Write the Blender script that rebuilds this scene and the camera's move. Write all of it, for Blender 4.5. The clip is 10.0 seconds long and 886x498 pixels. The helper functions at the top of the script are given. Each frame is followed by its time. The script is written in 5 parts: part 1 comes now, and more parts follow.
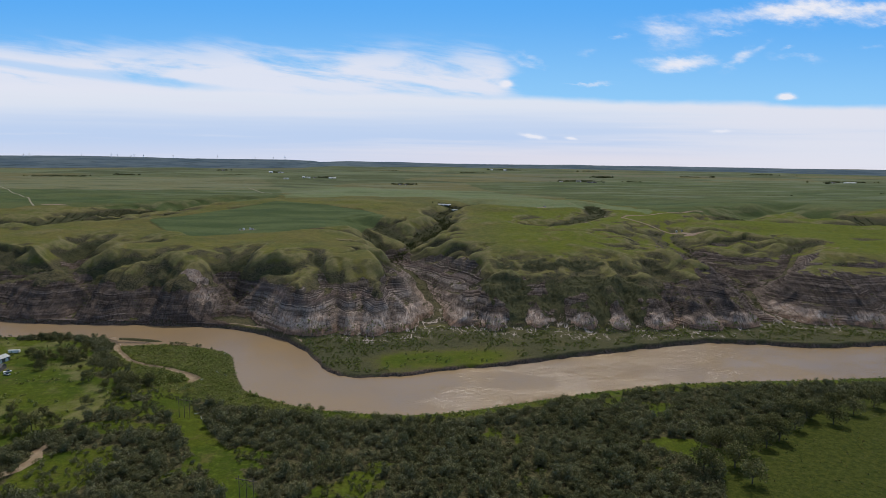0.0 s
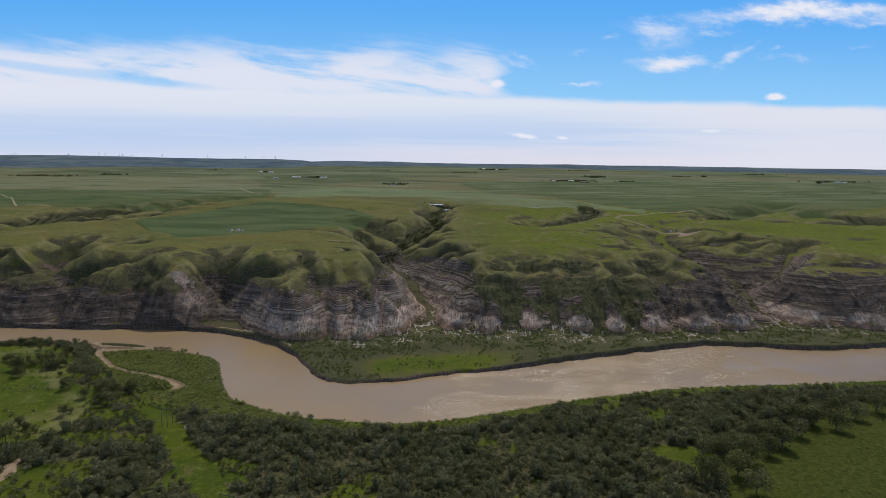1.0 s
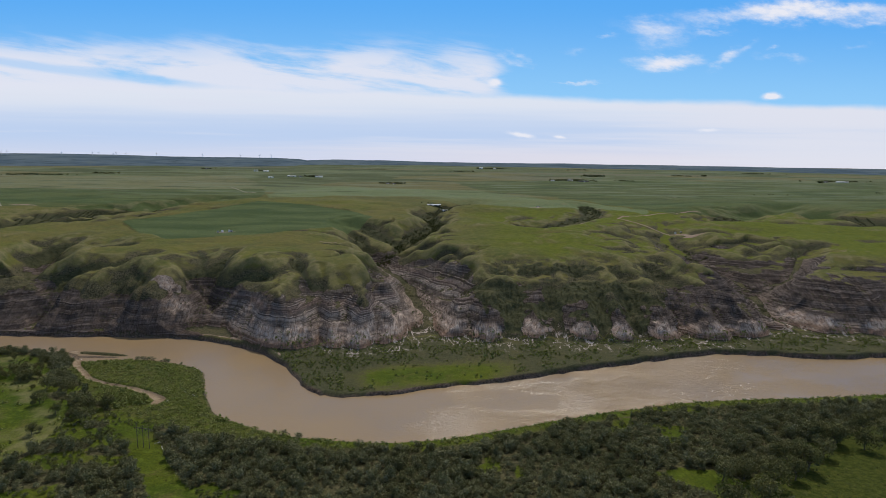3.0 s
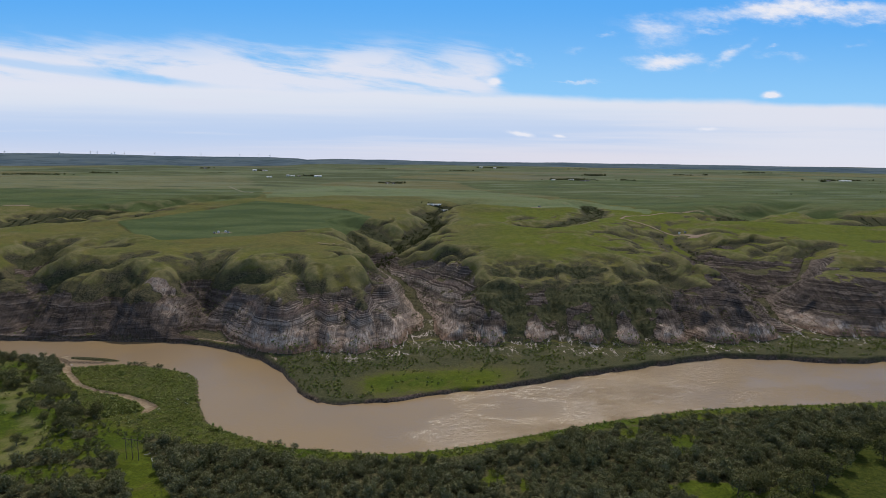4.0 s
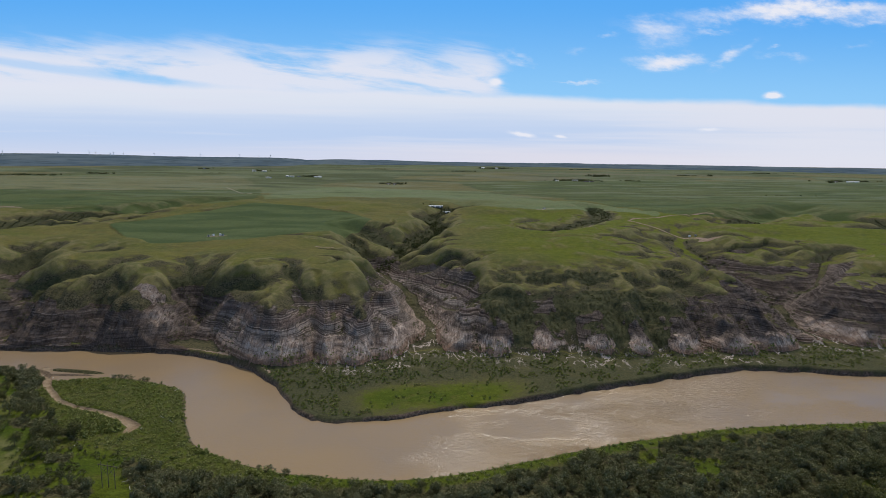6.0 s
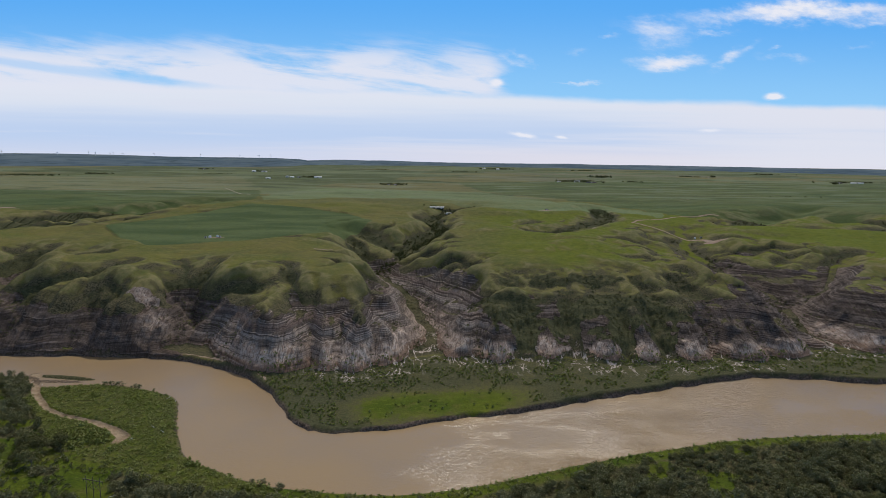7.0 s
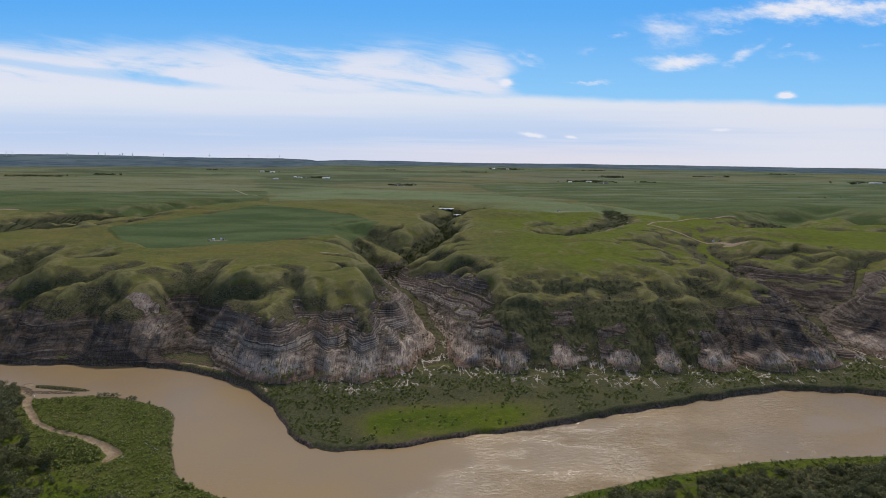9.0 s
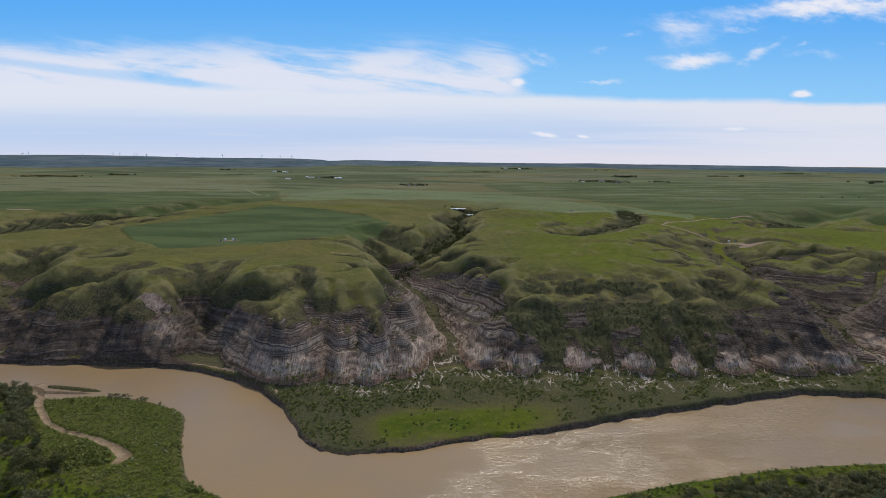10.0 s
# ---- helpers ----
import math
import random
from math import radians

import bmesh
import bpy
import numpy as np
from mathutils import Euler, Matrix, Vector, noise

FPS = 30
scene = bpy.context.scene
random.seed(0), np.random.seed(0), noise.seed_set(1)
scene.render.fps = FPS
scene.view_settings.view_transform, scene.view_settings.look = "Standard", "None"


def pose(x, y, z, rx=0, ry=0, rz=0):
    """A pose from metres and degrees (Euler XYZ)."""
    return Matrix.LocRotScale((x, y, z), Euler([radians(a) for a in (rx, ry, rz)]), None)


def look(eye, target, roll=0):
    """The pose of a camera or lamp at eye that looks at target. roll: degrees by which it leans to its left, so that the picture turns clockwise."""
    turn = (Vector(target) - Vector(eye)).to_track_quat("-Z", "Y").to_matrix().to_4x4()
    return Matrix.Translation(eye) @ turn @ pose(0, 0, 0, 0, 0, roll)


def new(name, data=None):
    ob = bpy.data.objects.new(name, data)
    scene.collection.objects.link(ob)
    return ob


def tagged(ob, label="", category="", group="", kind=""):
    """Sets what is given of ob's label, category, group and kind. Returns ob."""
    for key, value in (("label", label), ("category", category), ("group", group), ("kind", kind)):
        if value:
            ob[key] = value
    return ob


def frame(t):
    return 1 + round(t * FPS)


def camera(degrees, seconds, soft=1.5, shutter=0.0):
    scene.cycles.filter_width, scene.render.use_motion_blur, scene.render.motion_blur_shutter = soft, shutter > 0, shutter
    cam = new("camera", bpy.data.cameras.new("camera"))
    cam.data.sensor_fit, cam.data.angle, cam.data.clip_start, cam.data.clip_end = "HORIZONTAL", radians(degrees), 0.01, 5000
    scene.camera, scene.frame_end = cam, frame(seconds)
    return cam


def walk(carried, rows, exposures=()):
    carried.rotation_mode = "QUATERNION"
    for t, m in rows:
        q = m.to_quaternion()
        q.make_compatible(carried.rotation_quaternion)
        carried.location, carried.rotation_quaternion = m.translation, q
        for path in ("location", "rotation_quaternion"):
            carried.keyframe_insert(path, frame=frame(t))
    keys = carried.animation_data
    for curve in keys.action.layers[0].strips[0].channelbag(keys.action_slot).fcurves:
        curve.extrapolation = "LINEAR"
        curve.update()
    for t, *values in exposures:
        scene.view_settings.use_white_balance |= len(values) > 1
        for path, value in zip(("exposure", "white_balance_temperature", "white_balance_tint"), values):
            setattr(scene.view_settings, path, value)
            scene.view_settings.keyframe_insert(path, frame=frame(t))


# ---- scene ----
cam = camera(72.0, 10.0, soft=0.7)
PATH = [
    (0, (2.56, -2.687, 159.546), (2.548, -0.708, 159.26), 0.7),
    (0.5, (2.344, 3.283, 159.469), (2.344, 5.263, 159.183), 0.7),
    (1, (1.878, 9.675, 159.441), (1.893, 11.654, 159.154), 0.7),
    (1.5, (1.924, 16.598, 159.466), (1.944, 18.577, 159.179), 0.7),
    (2, (1.65, 23.439, 159.507), (1.674, 25.418, 159.219), 0.7),
    (2.5, (1.425, 30.033, 159.563), (1.449, 32.012, 159.274), 0.8),
    (4, (0.395, 50.539, 159.547), (0.42, 52.517, 159.254), 0.7),
    (4.5, (0.179, 57.259, 159.569), (0.203, 59.237, 159.276), 0.7),
    (5, (-0.238, 64.015, 159.676), (-0.216, 65.994, 159.384), 0.7),
    (5.5, (-0.617, 70.93, 159.741), (-0.595, 72.908, 159.449), 0.7),
    (7, (-1.365, 91.272, 159.605), (-1.346, 93.251, 159.315), 0.8),
    (7.5, (-1.27, 98.217, 159.676), (-1.252, 100.196, 159.387), 0.7),
    (8, (-1.341, 104.314, 159.641), (-1.33, 106.293, 159.352), 0.8),
    (8.5, (-1.653, 109.533, 159.774), (-1.655, 111.512, 159.484), 0.7),
    (9, (-1.796, 113.645, 159.969), (-1.807, 115.623, 159.679), 0.7),
    (9.5, (-1.861, 116.621, 160.056), (-1.881, 118.6, 159.765), 0.7),
    (10, (-1.971, 118.508, 159.922), (-2.02, 120.486, 159.631), 0.6),
]
walk(cam, [(t, look(eye, target, roll)) for t, eye, target, roll in PATH])

# ---- world and light ----
SUN_AZ, SUN_EL = 14.0, 51.0          # degrees: right of straight ahead, above the horizon
scene.view_settings.exposure = 0.0


class Nodes:
    """Short hand for a node tree."""

    def __init__(self, tree):
        self.tree = tree
        tree.nodes.clear()

    def put(self, kind, **settings):
        node = self.tree.nodes.new(kind)
        ins = settings.pop("ins", {})
        for key, value in settings.items():
            setattr(node, key, value)
        for key, value in ins.items():
            if hasattr(value, "links") and hasattr(value, "is_output"):
                self.tree.links.new(value, node.inputs[key])
            else:
                node.inputs[key].default_value = value
        return node

    def math(self, op, a, b=0.0, c=0.0, clamp=False):
        return self.put("ShaderNodeMath", operation=op, use_clamp=clamp, ins={0: a, 1: b, 2: c}).outputs[0]

    def mix(self, f, a, b):
        a = (*a, 1) if isinstance(a, tuple) and len(a) == 3 else a
        b = (*b, 1) if isinstance(b, tuple) and len(b) == 3 else b
        return self.put("ShaderNodeMix", data_type="RGBA", ins={0: f, 6: a, 7: b}).outputs[2]

    def ramp(self, v, lo, hi, a=0.0, b=1.0, smooth=True):
        n = self.put("ShaderNodeMapRange", interpolation_type="SMOOTHSTEP" if smooth else "LINEAR", ins={0: v, 1: lo, 2: hi, 3: a, 4: b})
        return n.outputs[0]

    def noise(self, vec, scale, detail=3.0, rough=0.55, distort=0.0):
        ins = {"Scale": scale, "Detail": detail, "Roughness": rough, "Distortion": distort}
        if vec is not None:
            ins["Vector"] = vec
        return self.put("ShaderNodeTexNoise", ins=ins).outputs[0]

    def xyz(self, x, y, z):
        return self.put("ShaderNodeCombineXYZ", ins={0: x, 1: y, 2: z}).outputs[0]

    def attr(self, name):
        return self.put("ShaderNodeAttribute", attribute_name=name).outputs["Fac"]


def build_world():
    world = bpy.data.worlds.new("sky")
    scene.world = world
    world.use_nodes = True
    n = Nodes(world.node_tree)
    sky = n.put("ShaderNodeTexSky", sky_type="NISHITA", sun_disc=False, sun_elevation=radians(SUN_EL), sun_rotation=radians(SUN_AZ),
                altitude=900.0, air_density=1.0, dust_density=1.6, ozone_density=2.5)
    way = n.put("ShaderNodeTexCoord").outputs["Generated"]
    part = n.put("ShaderNodeSeparateXYZ", ins={0: way})
    el = n.math("MULTIPLY", n.math("ARCSINE", part.outputs[2]), 57.2958)
    # the cloud deck on an upright plane ahead: u to the right, v up
    ahead = n.math("MAXIMUM", n.math("ABSOLUTE", part.outputs[1]), 0.12)
    u, v = n.math("DIVIDE", part.outputs[0], ahead), n.math("DIVIDE", part.outputs[2], ahead)

    def wisps(su, sv, shear, detail, rough, seed, distort=0.0):
        return n.noise(n.xyz(n.math("MULTIPLY", n.math("ADD", u, n.math("MULTIPLY", v, shear)), su), n.math("MULTIPLY", v, sv), seed), 1.0, detail, rough, distort)

    # clear blue, paler towards the horizon
    blue = n.mix(n.ramp(v, 0.05, 0.27), (0.30, 0.615, 0.945), (0.100, 0.400, 0.900))
    sky_col = n.put("ShaderNodeVectorMath", operation="SCALE", ins={0: sky.outputs[0], "Scale": 0.055}).outputs[0]
    base = n.mix(n.ramp(el, 15.0, 32.0), blue, sky_col)

    # the long white bank along the horizon
    rag = n.math("SUBTRACT", wisps(5.0, 12.0, 0.0, 5, 0.6, 3.1), 0.5)
    top = n.math("ADD", n.math("ADD", 0.104, n.math("MULTIPLY", u, -0.0165)), n.math("MULTIPLY", rag, 0.022))
    bank = n.ramp(n.math("SUBTRACT", v, top), 0.006, -0.008)
    streak = wisps(1.6, 42.0, 0.05, 4, 0.55, 7.7)
    low = n.mix(n.ramp(n.math("ADD", v, n.math("MULTIPLY", n.math("SUBTRACT", streak, 0.5), 0.05)), 0.030, 0.098), (0.52, 0.635, 0.86), (0.75, 0.785, 0.875))
    low = n.mix(n.ramp(streak, 0.46, 0.68, 0.0, 0.7), low, (0.72, 0.745, 0.86))
    low = n.mix(n.math("MULTIPLY", n.ramp(v, 0.034, 0.004), n.ramp(u, -0.5, 0.3, 0.35, 1.0)), low, (0.75, 0.725, 0.81))
    low = n.mix(n.math("MULTIPLY", n.ramp(u, 0.15, 0.65), n.ramp(n.math("ADD", streak, n.math("MULTIPLY", u, 0.25)), 0.42, 0.66, 0.2, 0.85)), low, (0.76, 0.765, 0.85))
    col = n.mix(n.math("MULTIPLY", bank, 0.95), base, low)

    # combed streaks above it, ending in a rounded head
    fall = n.math("ADD", v, n.math("MULTIPLY", u, 0.15))
    comb = n.noise(n.xyz(n.math("MULTIPLY", n.math("ADD", u, n.math("MULTIPLY", v, -2.0)), 3.6), n.math("MULTIPLY", fall, 30.0), 1.3), 1.0, 6, 0.62, 0.3)
    soft = wisps(3.0, 9.0, 0.8, 4, 0.55, 2.6)
    roof = n.math("ADD", 0.172, n.math("MULTIPLY", n.math("SUBTRACT", soft, 0.5), 0.05))
    body = n.math("MULTIPLY", n.ramp(n.math("SUBTRACT", v, roof), 0.030, -0.030), n.ramp(n.math("ADD", u, n.math("MULTIPLY", n.math("SUBTRACT", soft, 0.5), 0.12)), 0.135, 0.055))
    full = n.ramp(n.math("ADD", n.math("ADD", comb, n.math("MULTIPLY", soft, 0.45)), n.math("MULTIPLY", body, 0.32)), 0.74, 1.04)
    body = n.math("MULTIPLY", body, n.ramp(v, 0.088, 0.112))
    # a thin blue seam under the streaks
    seam = n.math("ABSOLUTE", n.math("SUBTRACT", n.math("ADD", v, n.math("MULTIPLY", n.math("SUBTRACT", comb, 0.5), 0.020)), n.math("ADD", 0.069, n.math("MULTIPLY", u, -0.108))))
    body = n.math("MULTIPLY", body, n.math("SUBTRACT", 1.0, n.math("MULTIPLY", n.ramp(seam, 0.011, 0.002), n.ramp(u, -0.16, -0.42, 0.0, 0.45))))
    col = n.mix(n.math("MULTIPLY", n.math("MULTIPLY", full, body), 0.95), col, (0.745, 0.775, 0.885))

    # torn tufts and small puffs in the open blue: centre u, v, half width, half height
    bend = n.math("SUBTRACT", wisps(9.0, 22.0, 0.6, 5, 0.65, 9.4), 0.5)
    bend2 = n.math("SUBTRACT", wisps(26.0, 60.0, 0.6, 4, 0.65, 4.4), 0.5)
    wu, wv = n.math("ADD", u, n.math("MULTIPLY", bend, 0.05)), n.math("ADD", v, n.math("ADD", n.math("MULTIPLY", bend, 0.040), n.math("MULTIPLY", bend2, 0.022)))
    here = n.xyz(wu, wv, 0.0)
    still = n.xyz(n.math("ADD", u, n.math("MULTIPLY", bend2, 0.012)), n.math("ADD", v, n.math("MULTIPLY", bend2, 0.008)), 0.0)
    puffs = None
    # each cloud: centre, half width, half height, density, rise per unit to the side
    tufts = ((0.570, 0.236, 0.165, 0.0155, 1.0, 0.04), (0.345, 0.203, 0.055, 0.024, 0.72, -0.05), (0.432, 0.205, 0.036, 0.008, 0.7, 0.05), (0.367, 0.158, 0.072, 0.0125, 0.85, 0.06), (0.455, 0.162, 0.024, 0.012, 0.85, 0.45), (0.482, 0.176, 0.022, 0.007, 0.6, 0.6),
             (0.545, 0.163, 0.036, 0.008, 0.6, -0.15), (0.530, 0.181, 0.011, 0.004, 0.7, 0.2), (0.662, 0.188, 0.030, 0.006, 0.45, 0.05), (0.221, 0.126, 0.042, 0.0035, 0.6, 0.0), (0.128, 0.156, 0.052, 0.008, 0.55, -0.30), (0.262, 0.193, 0.020, 0.006, 0.6, 0.0),
             (0.219, 0.175, 0.022, 0.006, 0.4, 0.1), (0.700, 0.228, 0.08, 0.012, 0.8, 0.0))
    # small solid puffs
    solid = ((0.538, 0.107, 0.016, 0.0062, 1.3, 0.0), (0.091, 0.122, 0.013, 0.0075, 1.0, 0.0), (0.138, 0.041, 0.021, 0.0042, 1.1, -0.15), (0.200, 0.039, 0.010, 0.0028, 1.0, -0.1), (0.437, 0.053, 0.022, 0.0032, 0.9, 0.0))
    for pu, pv, pw, ph, dense, rise in tufts + solid:
        from_here = still if (pu, pv) in [c[:2] for c in solid] else here
        away = n.put("ShaderNodeSeparateXYZ", ins={0: n.put("ShaderNodeVectorMath", operation="SUBTRACT", ins={0: from_here, 1: (pu, pv, 0.0)}).outputs[0]})
        up = n.math("SUBTRACT", away.outputs[1], n.math("MULTIPLY", away.outputs[0], rise))
        away = n.xyz(n.math("MULTIPLY", away.outputs[0], 1 / pw), n.math("MULTIPLY", up, 1 / ph), 0.0)
        puff = n.ramp(n.put("ShaderNodeVectorMath", operation="LENGTH", ins={0: away}).outputs["Value"], 1.85, 0.1, 0.0, dense)
        puffs = puff if puffs is None else n.math("MAXIMUM", puffs, puff)
    thin = n.ramp(n.math("ADD", wisps(14.0, 34.0, 0.7, 5, 0.65, 6.1), n.math("MULTIPLY", puffs, 0.40)), 0.52, 1.02)
    col = n.mix(n.math("MULTIPLY", n.math("MULTIPLY", puffs, thin), 1.15, clamp=True), col, (0.80, 0.82, 0.91))
    # broken cloud over the rest of the sky
    rest = n.math("MULTIPLY", n.ramp(n.noise(way, 2.2, 5, 0.6), 0.42, 0.60), n.ramp(el, 18.0, 30.0))
    col = n.mix(n.math("MULTIPLY", rest, 0.85), col, (0.46, 0.455, 0.45))
    bg = n.put("ShaderNodeBackground", ins={"Color": col, "Strength": 1.0})
    n.put("ShaderNodeOutputWorld", ins={"Surface": bg.outputs[0]})


build_world()
sun = new("sun", bpy.data.lights.new("sun", "SUN"))
sun.data.energy, sun.data.angle, sun.data.color = 2.6, radians(0.6), (1.0, 0.95, 0.86)
_a, _e = radians(SUN_AZ), radians(SUN_EL)
_to_sun = Vector((math.sin(_a) * math.cos(_e), math.cos(_a) * math.cos(_e), math.sin(_e)))
sun.matrix_world = look(_to_sun * 100, (0, 0, 0))


# ---- height of the land ----
def lattice(ix, iy, seed):
    h = (ix.astype(np.int64) * 374761393 + iy.astype(np.int64) * 668265263 + seed * 974634777) & 0xFFFFFFFF
    h = ((h ^ (h >> 13)) * 1274126177) & 0xFFFFFFFF
    h = h ^ (h >> 16)
    return (h & 0xFFFF).astype(np.float64) / 32767.5 - 1.0


def vnoise(x, y, seed=0):
    """Smooth value noise from -1 to 1."""
    fx, fy = np.floor(x), np.floor(y)
    u, v = x - fx, y - fy
    u, v = u * u * u * (u * (u * 6 - 15) + 10), v * v * v * (v * (v * 6 - 15) + 10)
    a, b = lattice(fx, fy, seed), lattice(fx + 1, fy, seed)
    c, d = lattice(fx, fy + 1, seed), lattice(fx + 1, fy + 1, seed)
    return (a + (b - a) * u) * (1 - v) + (c + (d - c) * u) * v


def fbm(x, y, octaves=4, seed=0, gain=0.5):
    total, amp, norm = 0.0, 1.0, 0.0
    for k in range(octaves):
        total = total + amp * vnoise(x * 2.03 ** k + 17.3 * k, y * 2.03 ** k - 9.1 * k, seed + k)
        norm, amp = norm + amp, amp * gain
    return total / norm


def smooth(v, lo, hi):
    t = np.clip((v - lo) / (hi - lo), 0, 1)
    return t * t * (3 - 2 * t)


def soft_min(a, b, k):
    h = np.clip(0.5 + 0.5 * (b - a) / k, 0, 1)
    return b + (a - b) * h - k * h * (1 - h)


def curve_at(points, x):
    """A smooth height over x through the points."""
    px, py = np.array([p[0] for p in points], float), np.array([p[1] for p in points], float)
    m = np.gradient(py, px)
    i = np.clip(np.searchsorted(px, x) - 1, 0, len(px) - 2)
    h = px[i + 1] - px[i]
    t = np.clip((x - px[i]) / h, 0, 1)
    y = (2 * t ** 3 - 3 * t ** 2 + 1) * py[i] + (t ** 3 - 2 * t ** 2 + t) * h * m[i] + (3 * t ** 2 - 2 * t ** 3) * py[i + 1] + (t ** 3 - t ** 2) * h * m[i + 1]
    return y


def line_dist(x, y, pts):
    """Distance to a broken line, and the third value of its points there."""
    best, val = np.full(x.shape, 1e9), np.zeros(x.shape)
    for (ax, ay, az), (bx, by, bz) in zip(pts[:-1], pts[1:]):
        dx, dy = bx - ax, by - ay
        t = np.clip(((x - ax) * dx + (y - ay) * dy) / (dx * dx + dy * dy), 0, 1)
        d = np.hypot(x - ax - t * dx, y - ay - t * dy)
        near = d < best
        best, val = np.where(near, d, best), np.where(near, az + t * (bz - az), val)
    return best, val


FAR_BANK = [(-6000, 900), (-1200, 640), (-600, 578), (-430, 568), (-353, 561), (-261, 561), (-205, 554), (-165, 536), (-130, 507), (-108, 476), (-92, 446), (-80, 433), (-66, 427.5),
            (-40, 431), (8, 448), (55, 461), (100, 479), (150, 498), (205, 519), (235, 528), (280, 526), (330, 519), (400, 530), (600, 570), (1500, 700), (6000, 1100)]
NEAR_BANK = [(-6000, 850), (-1200, 590), (-600, 528), (-430, 512), (-330, 520), (-292, 512), (-272, 497), (-249, 501), (-226, 502), (-208, 498), (-188, 488), (-168, 471), (-159, 447),
             (-150, 427), (-137, 404), (-113, 386), (-88, 374), (-57, 366), (-28, 364), (0, 367), (28, 376.5), (65, 391), (105, 406), (142, 417), (175, 426), (260, 436),
             (340, 447), (600, 490), (1500, 610), (6000, 1000)]
TOE = [(-6000, 915), (-1200, 655), (-600, 592), (-430, 574), (-280, 566), (-220, 560), (-178, 544), (-140, 530), (-112, 524), (-92, 529), (-62, 526), (-30, 546), (-2, 560), (20, 556), (45, 549),
       (94, 553), (174, 553), (215, 557), (268, 562), (323, 584), (364, 586), (430, 572), (600, 600), (1500, 740), (6000, 1140)]
GULLIES = []


def gully(side, width, rounding, *line):
    """A coulee: side slope, half width of its floor, rounding, and the line of its bottom."""
    GULLIES.append((side, width, rounding, list(line)))


gully(0.62, 5, 10, (-6, 540, 4.5), (-8, 600, 7), (-14, 655, 13), (-30, 694, 20), (-48, 735, 28), (-60, 785, 36), (-42, 822, 42), (-26, 865, 47), (-10, 905, 51), (4, 960, 56), (-14, 1020, 62), (20, 1090, 70), (60, 1130, 76))
gully(0.55, 3, 10, (-48, 735, 28), (-73, 795, 39), (-99, 850, 49), (-125, 880, 58))
gully(0.50, 3, 9, (-42, 822, 42), (-80, 868, 52), (-120, 905, 62))
gully(0.50, 4, 10, (-520, 600, 20), (-421, 654, 33), (-436, 700, 41), (-440, 735, 50), (-426, 760, 60))
gully(0.50, 4, 10, (-436, 700, 41), (-390, 715, 49), (-350, 725, 58))
gully(0.42, 6, 8, (-900, 800, 44), (-640, 850, 52), (-580, 858, 54), (-545, 868, 57), (-500, 890, 62))
gully(0.42, 6, 8, (-580, 858, 54), (-560, 940, 58), (-530, 975, 60), (-490, 985, 62), (-450, 1060, 68), (-390, 1140, 75))
gully(0.55, 4, 9, (345, 588, 5), (335, 619, 9), (341, 667, 20), (338, 700, 26), (331, 735, 32), (322, 775, 39))
gully(0.24, 5, 9, (331, 735, 33), (322, 775, 39), (311, 815, 45), (318, 862, 53), (328, 912, 61), (345, 975, 72), (360, 1030, 82))
gully(0.52, 3, 9, (341, 667, 20), (392, 700, 34), (430, 740, 46), (470, 770, 56))
gully(0.36, 6, 8, (150, 900, 56), (190, 940, 62), (255, 1010, 68), (262, 1080, 76))
gully(0.36, 8, 9, (440, 980, 60), (532, 1060, 66), (600, 1100, 70), (660, 1175, 79))
gully(0.36, 8, 9, (800, 900, 52), (700, 985, 60), (640, 1056, 68))


CREASES = []


def crease(half, *line):
    """A side valley (third value: its depth) or a spur (third value below zero) on the scarp, along a line."""
    CREASES.append((half, list(line)))


# valleys of the grassy brow upstream
crease(20, (-262, 700, 3), (-243, 668, 8), (-226, 638, 14), (-212, 614, 14), (-199, 585, 7))
crease(14, (-266, 655, 4), (-241, 633, 10), (-221, 619, 10))
crease(12, (-217, 690, 4), (-213, 658, 7), (-218, 637, 8))
crease(15, (-141, 632, 4), (-162, 620, 9), (-188, 621, 10), (-204, 617, 8))
crease(13, (-149, 670, 3), (-133, 628, 8), (-117, 590, 6))
crease(22, (-440, 753, 4), (-434, 726, 8), (-400, 650, 9), (-385, 620, 5))
crease(15, (-300, 672, 4), (-319, 645, 8), (-345, 641, 9), (-375, 625, 9))
crease(10, (-285, 623, 6), (-280, 608, 6), (-292, 600, 4))
crease(16, (-53, 754, 2), (-75, 791, 8), (-96, 812, 9), (-112, 835, 6), (-125, 870, 3))
# and the spurs between them
crease(8, (-206, 700, -1), (-205, 655, -4), (-212, 635, -3))
crease(9, (-168, 672, -1), (-180, 642, -4), (-191, 630, -4), (-201, 625, -2))
crease(9, (-385, 720, -1), (-362, 660, -4), (-366, 640, -3))
crease(10, (-299, 649, -3), (-312, 626, -4), (-322, 610, -3))
crease(12, (-159, 592, -5), (-182, 598, -4), (-194, 594, -2))
# brushy hollows on the upland
crease(20, (530, 1086, 5), (573, 1112, 7), (651, 1181, 4))
crease(18, (587, 990, 4), (663, 1070, 6), (690, 1090, 3))
crease(18, (600, 940, 4), (654, 956, 6), (725, 1000, 4))
crease(13, (122, 960, 4), (143, 980, 4))
crease(18, (-565, 965, 4), (-496, 930, 6), (-450, 925, 6), (-436, 960, 5), (-425, 1015, 3))
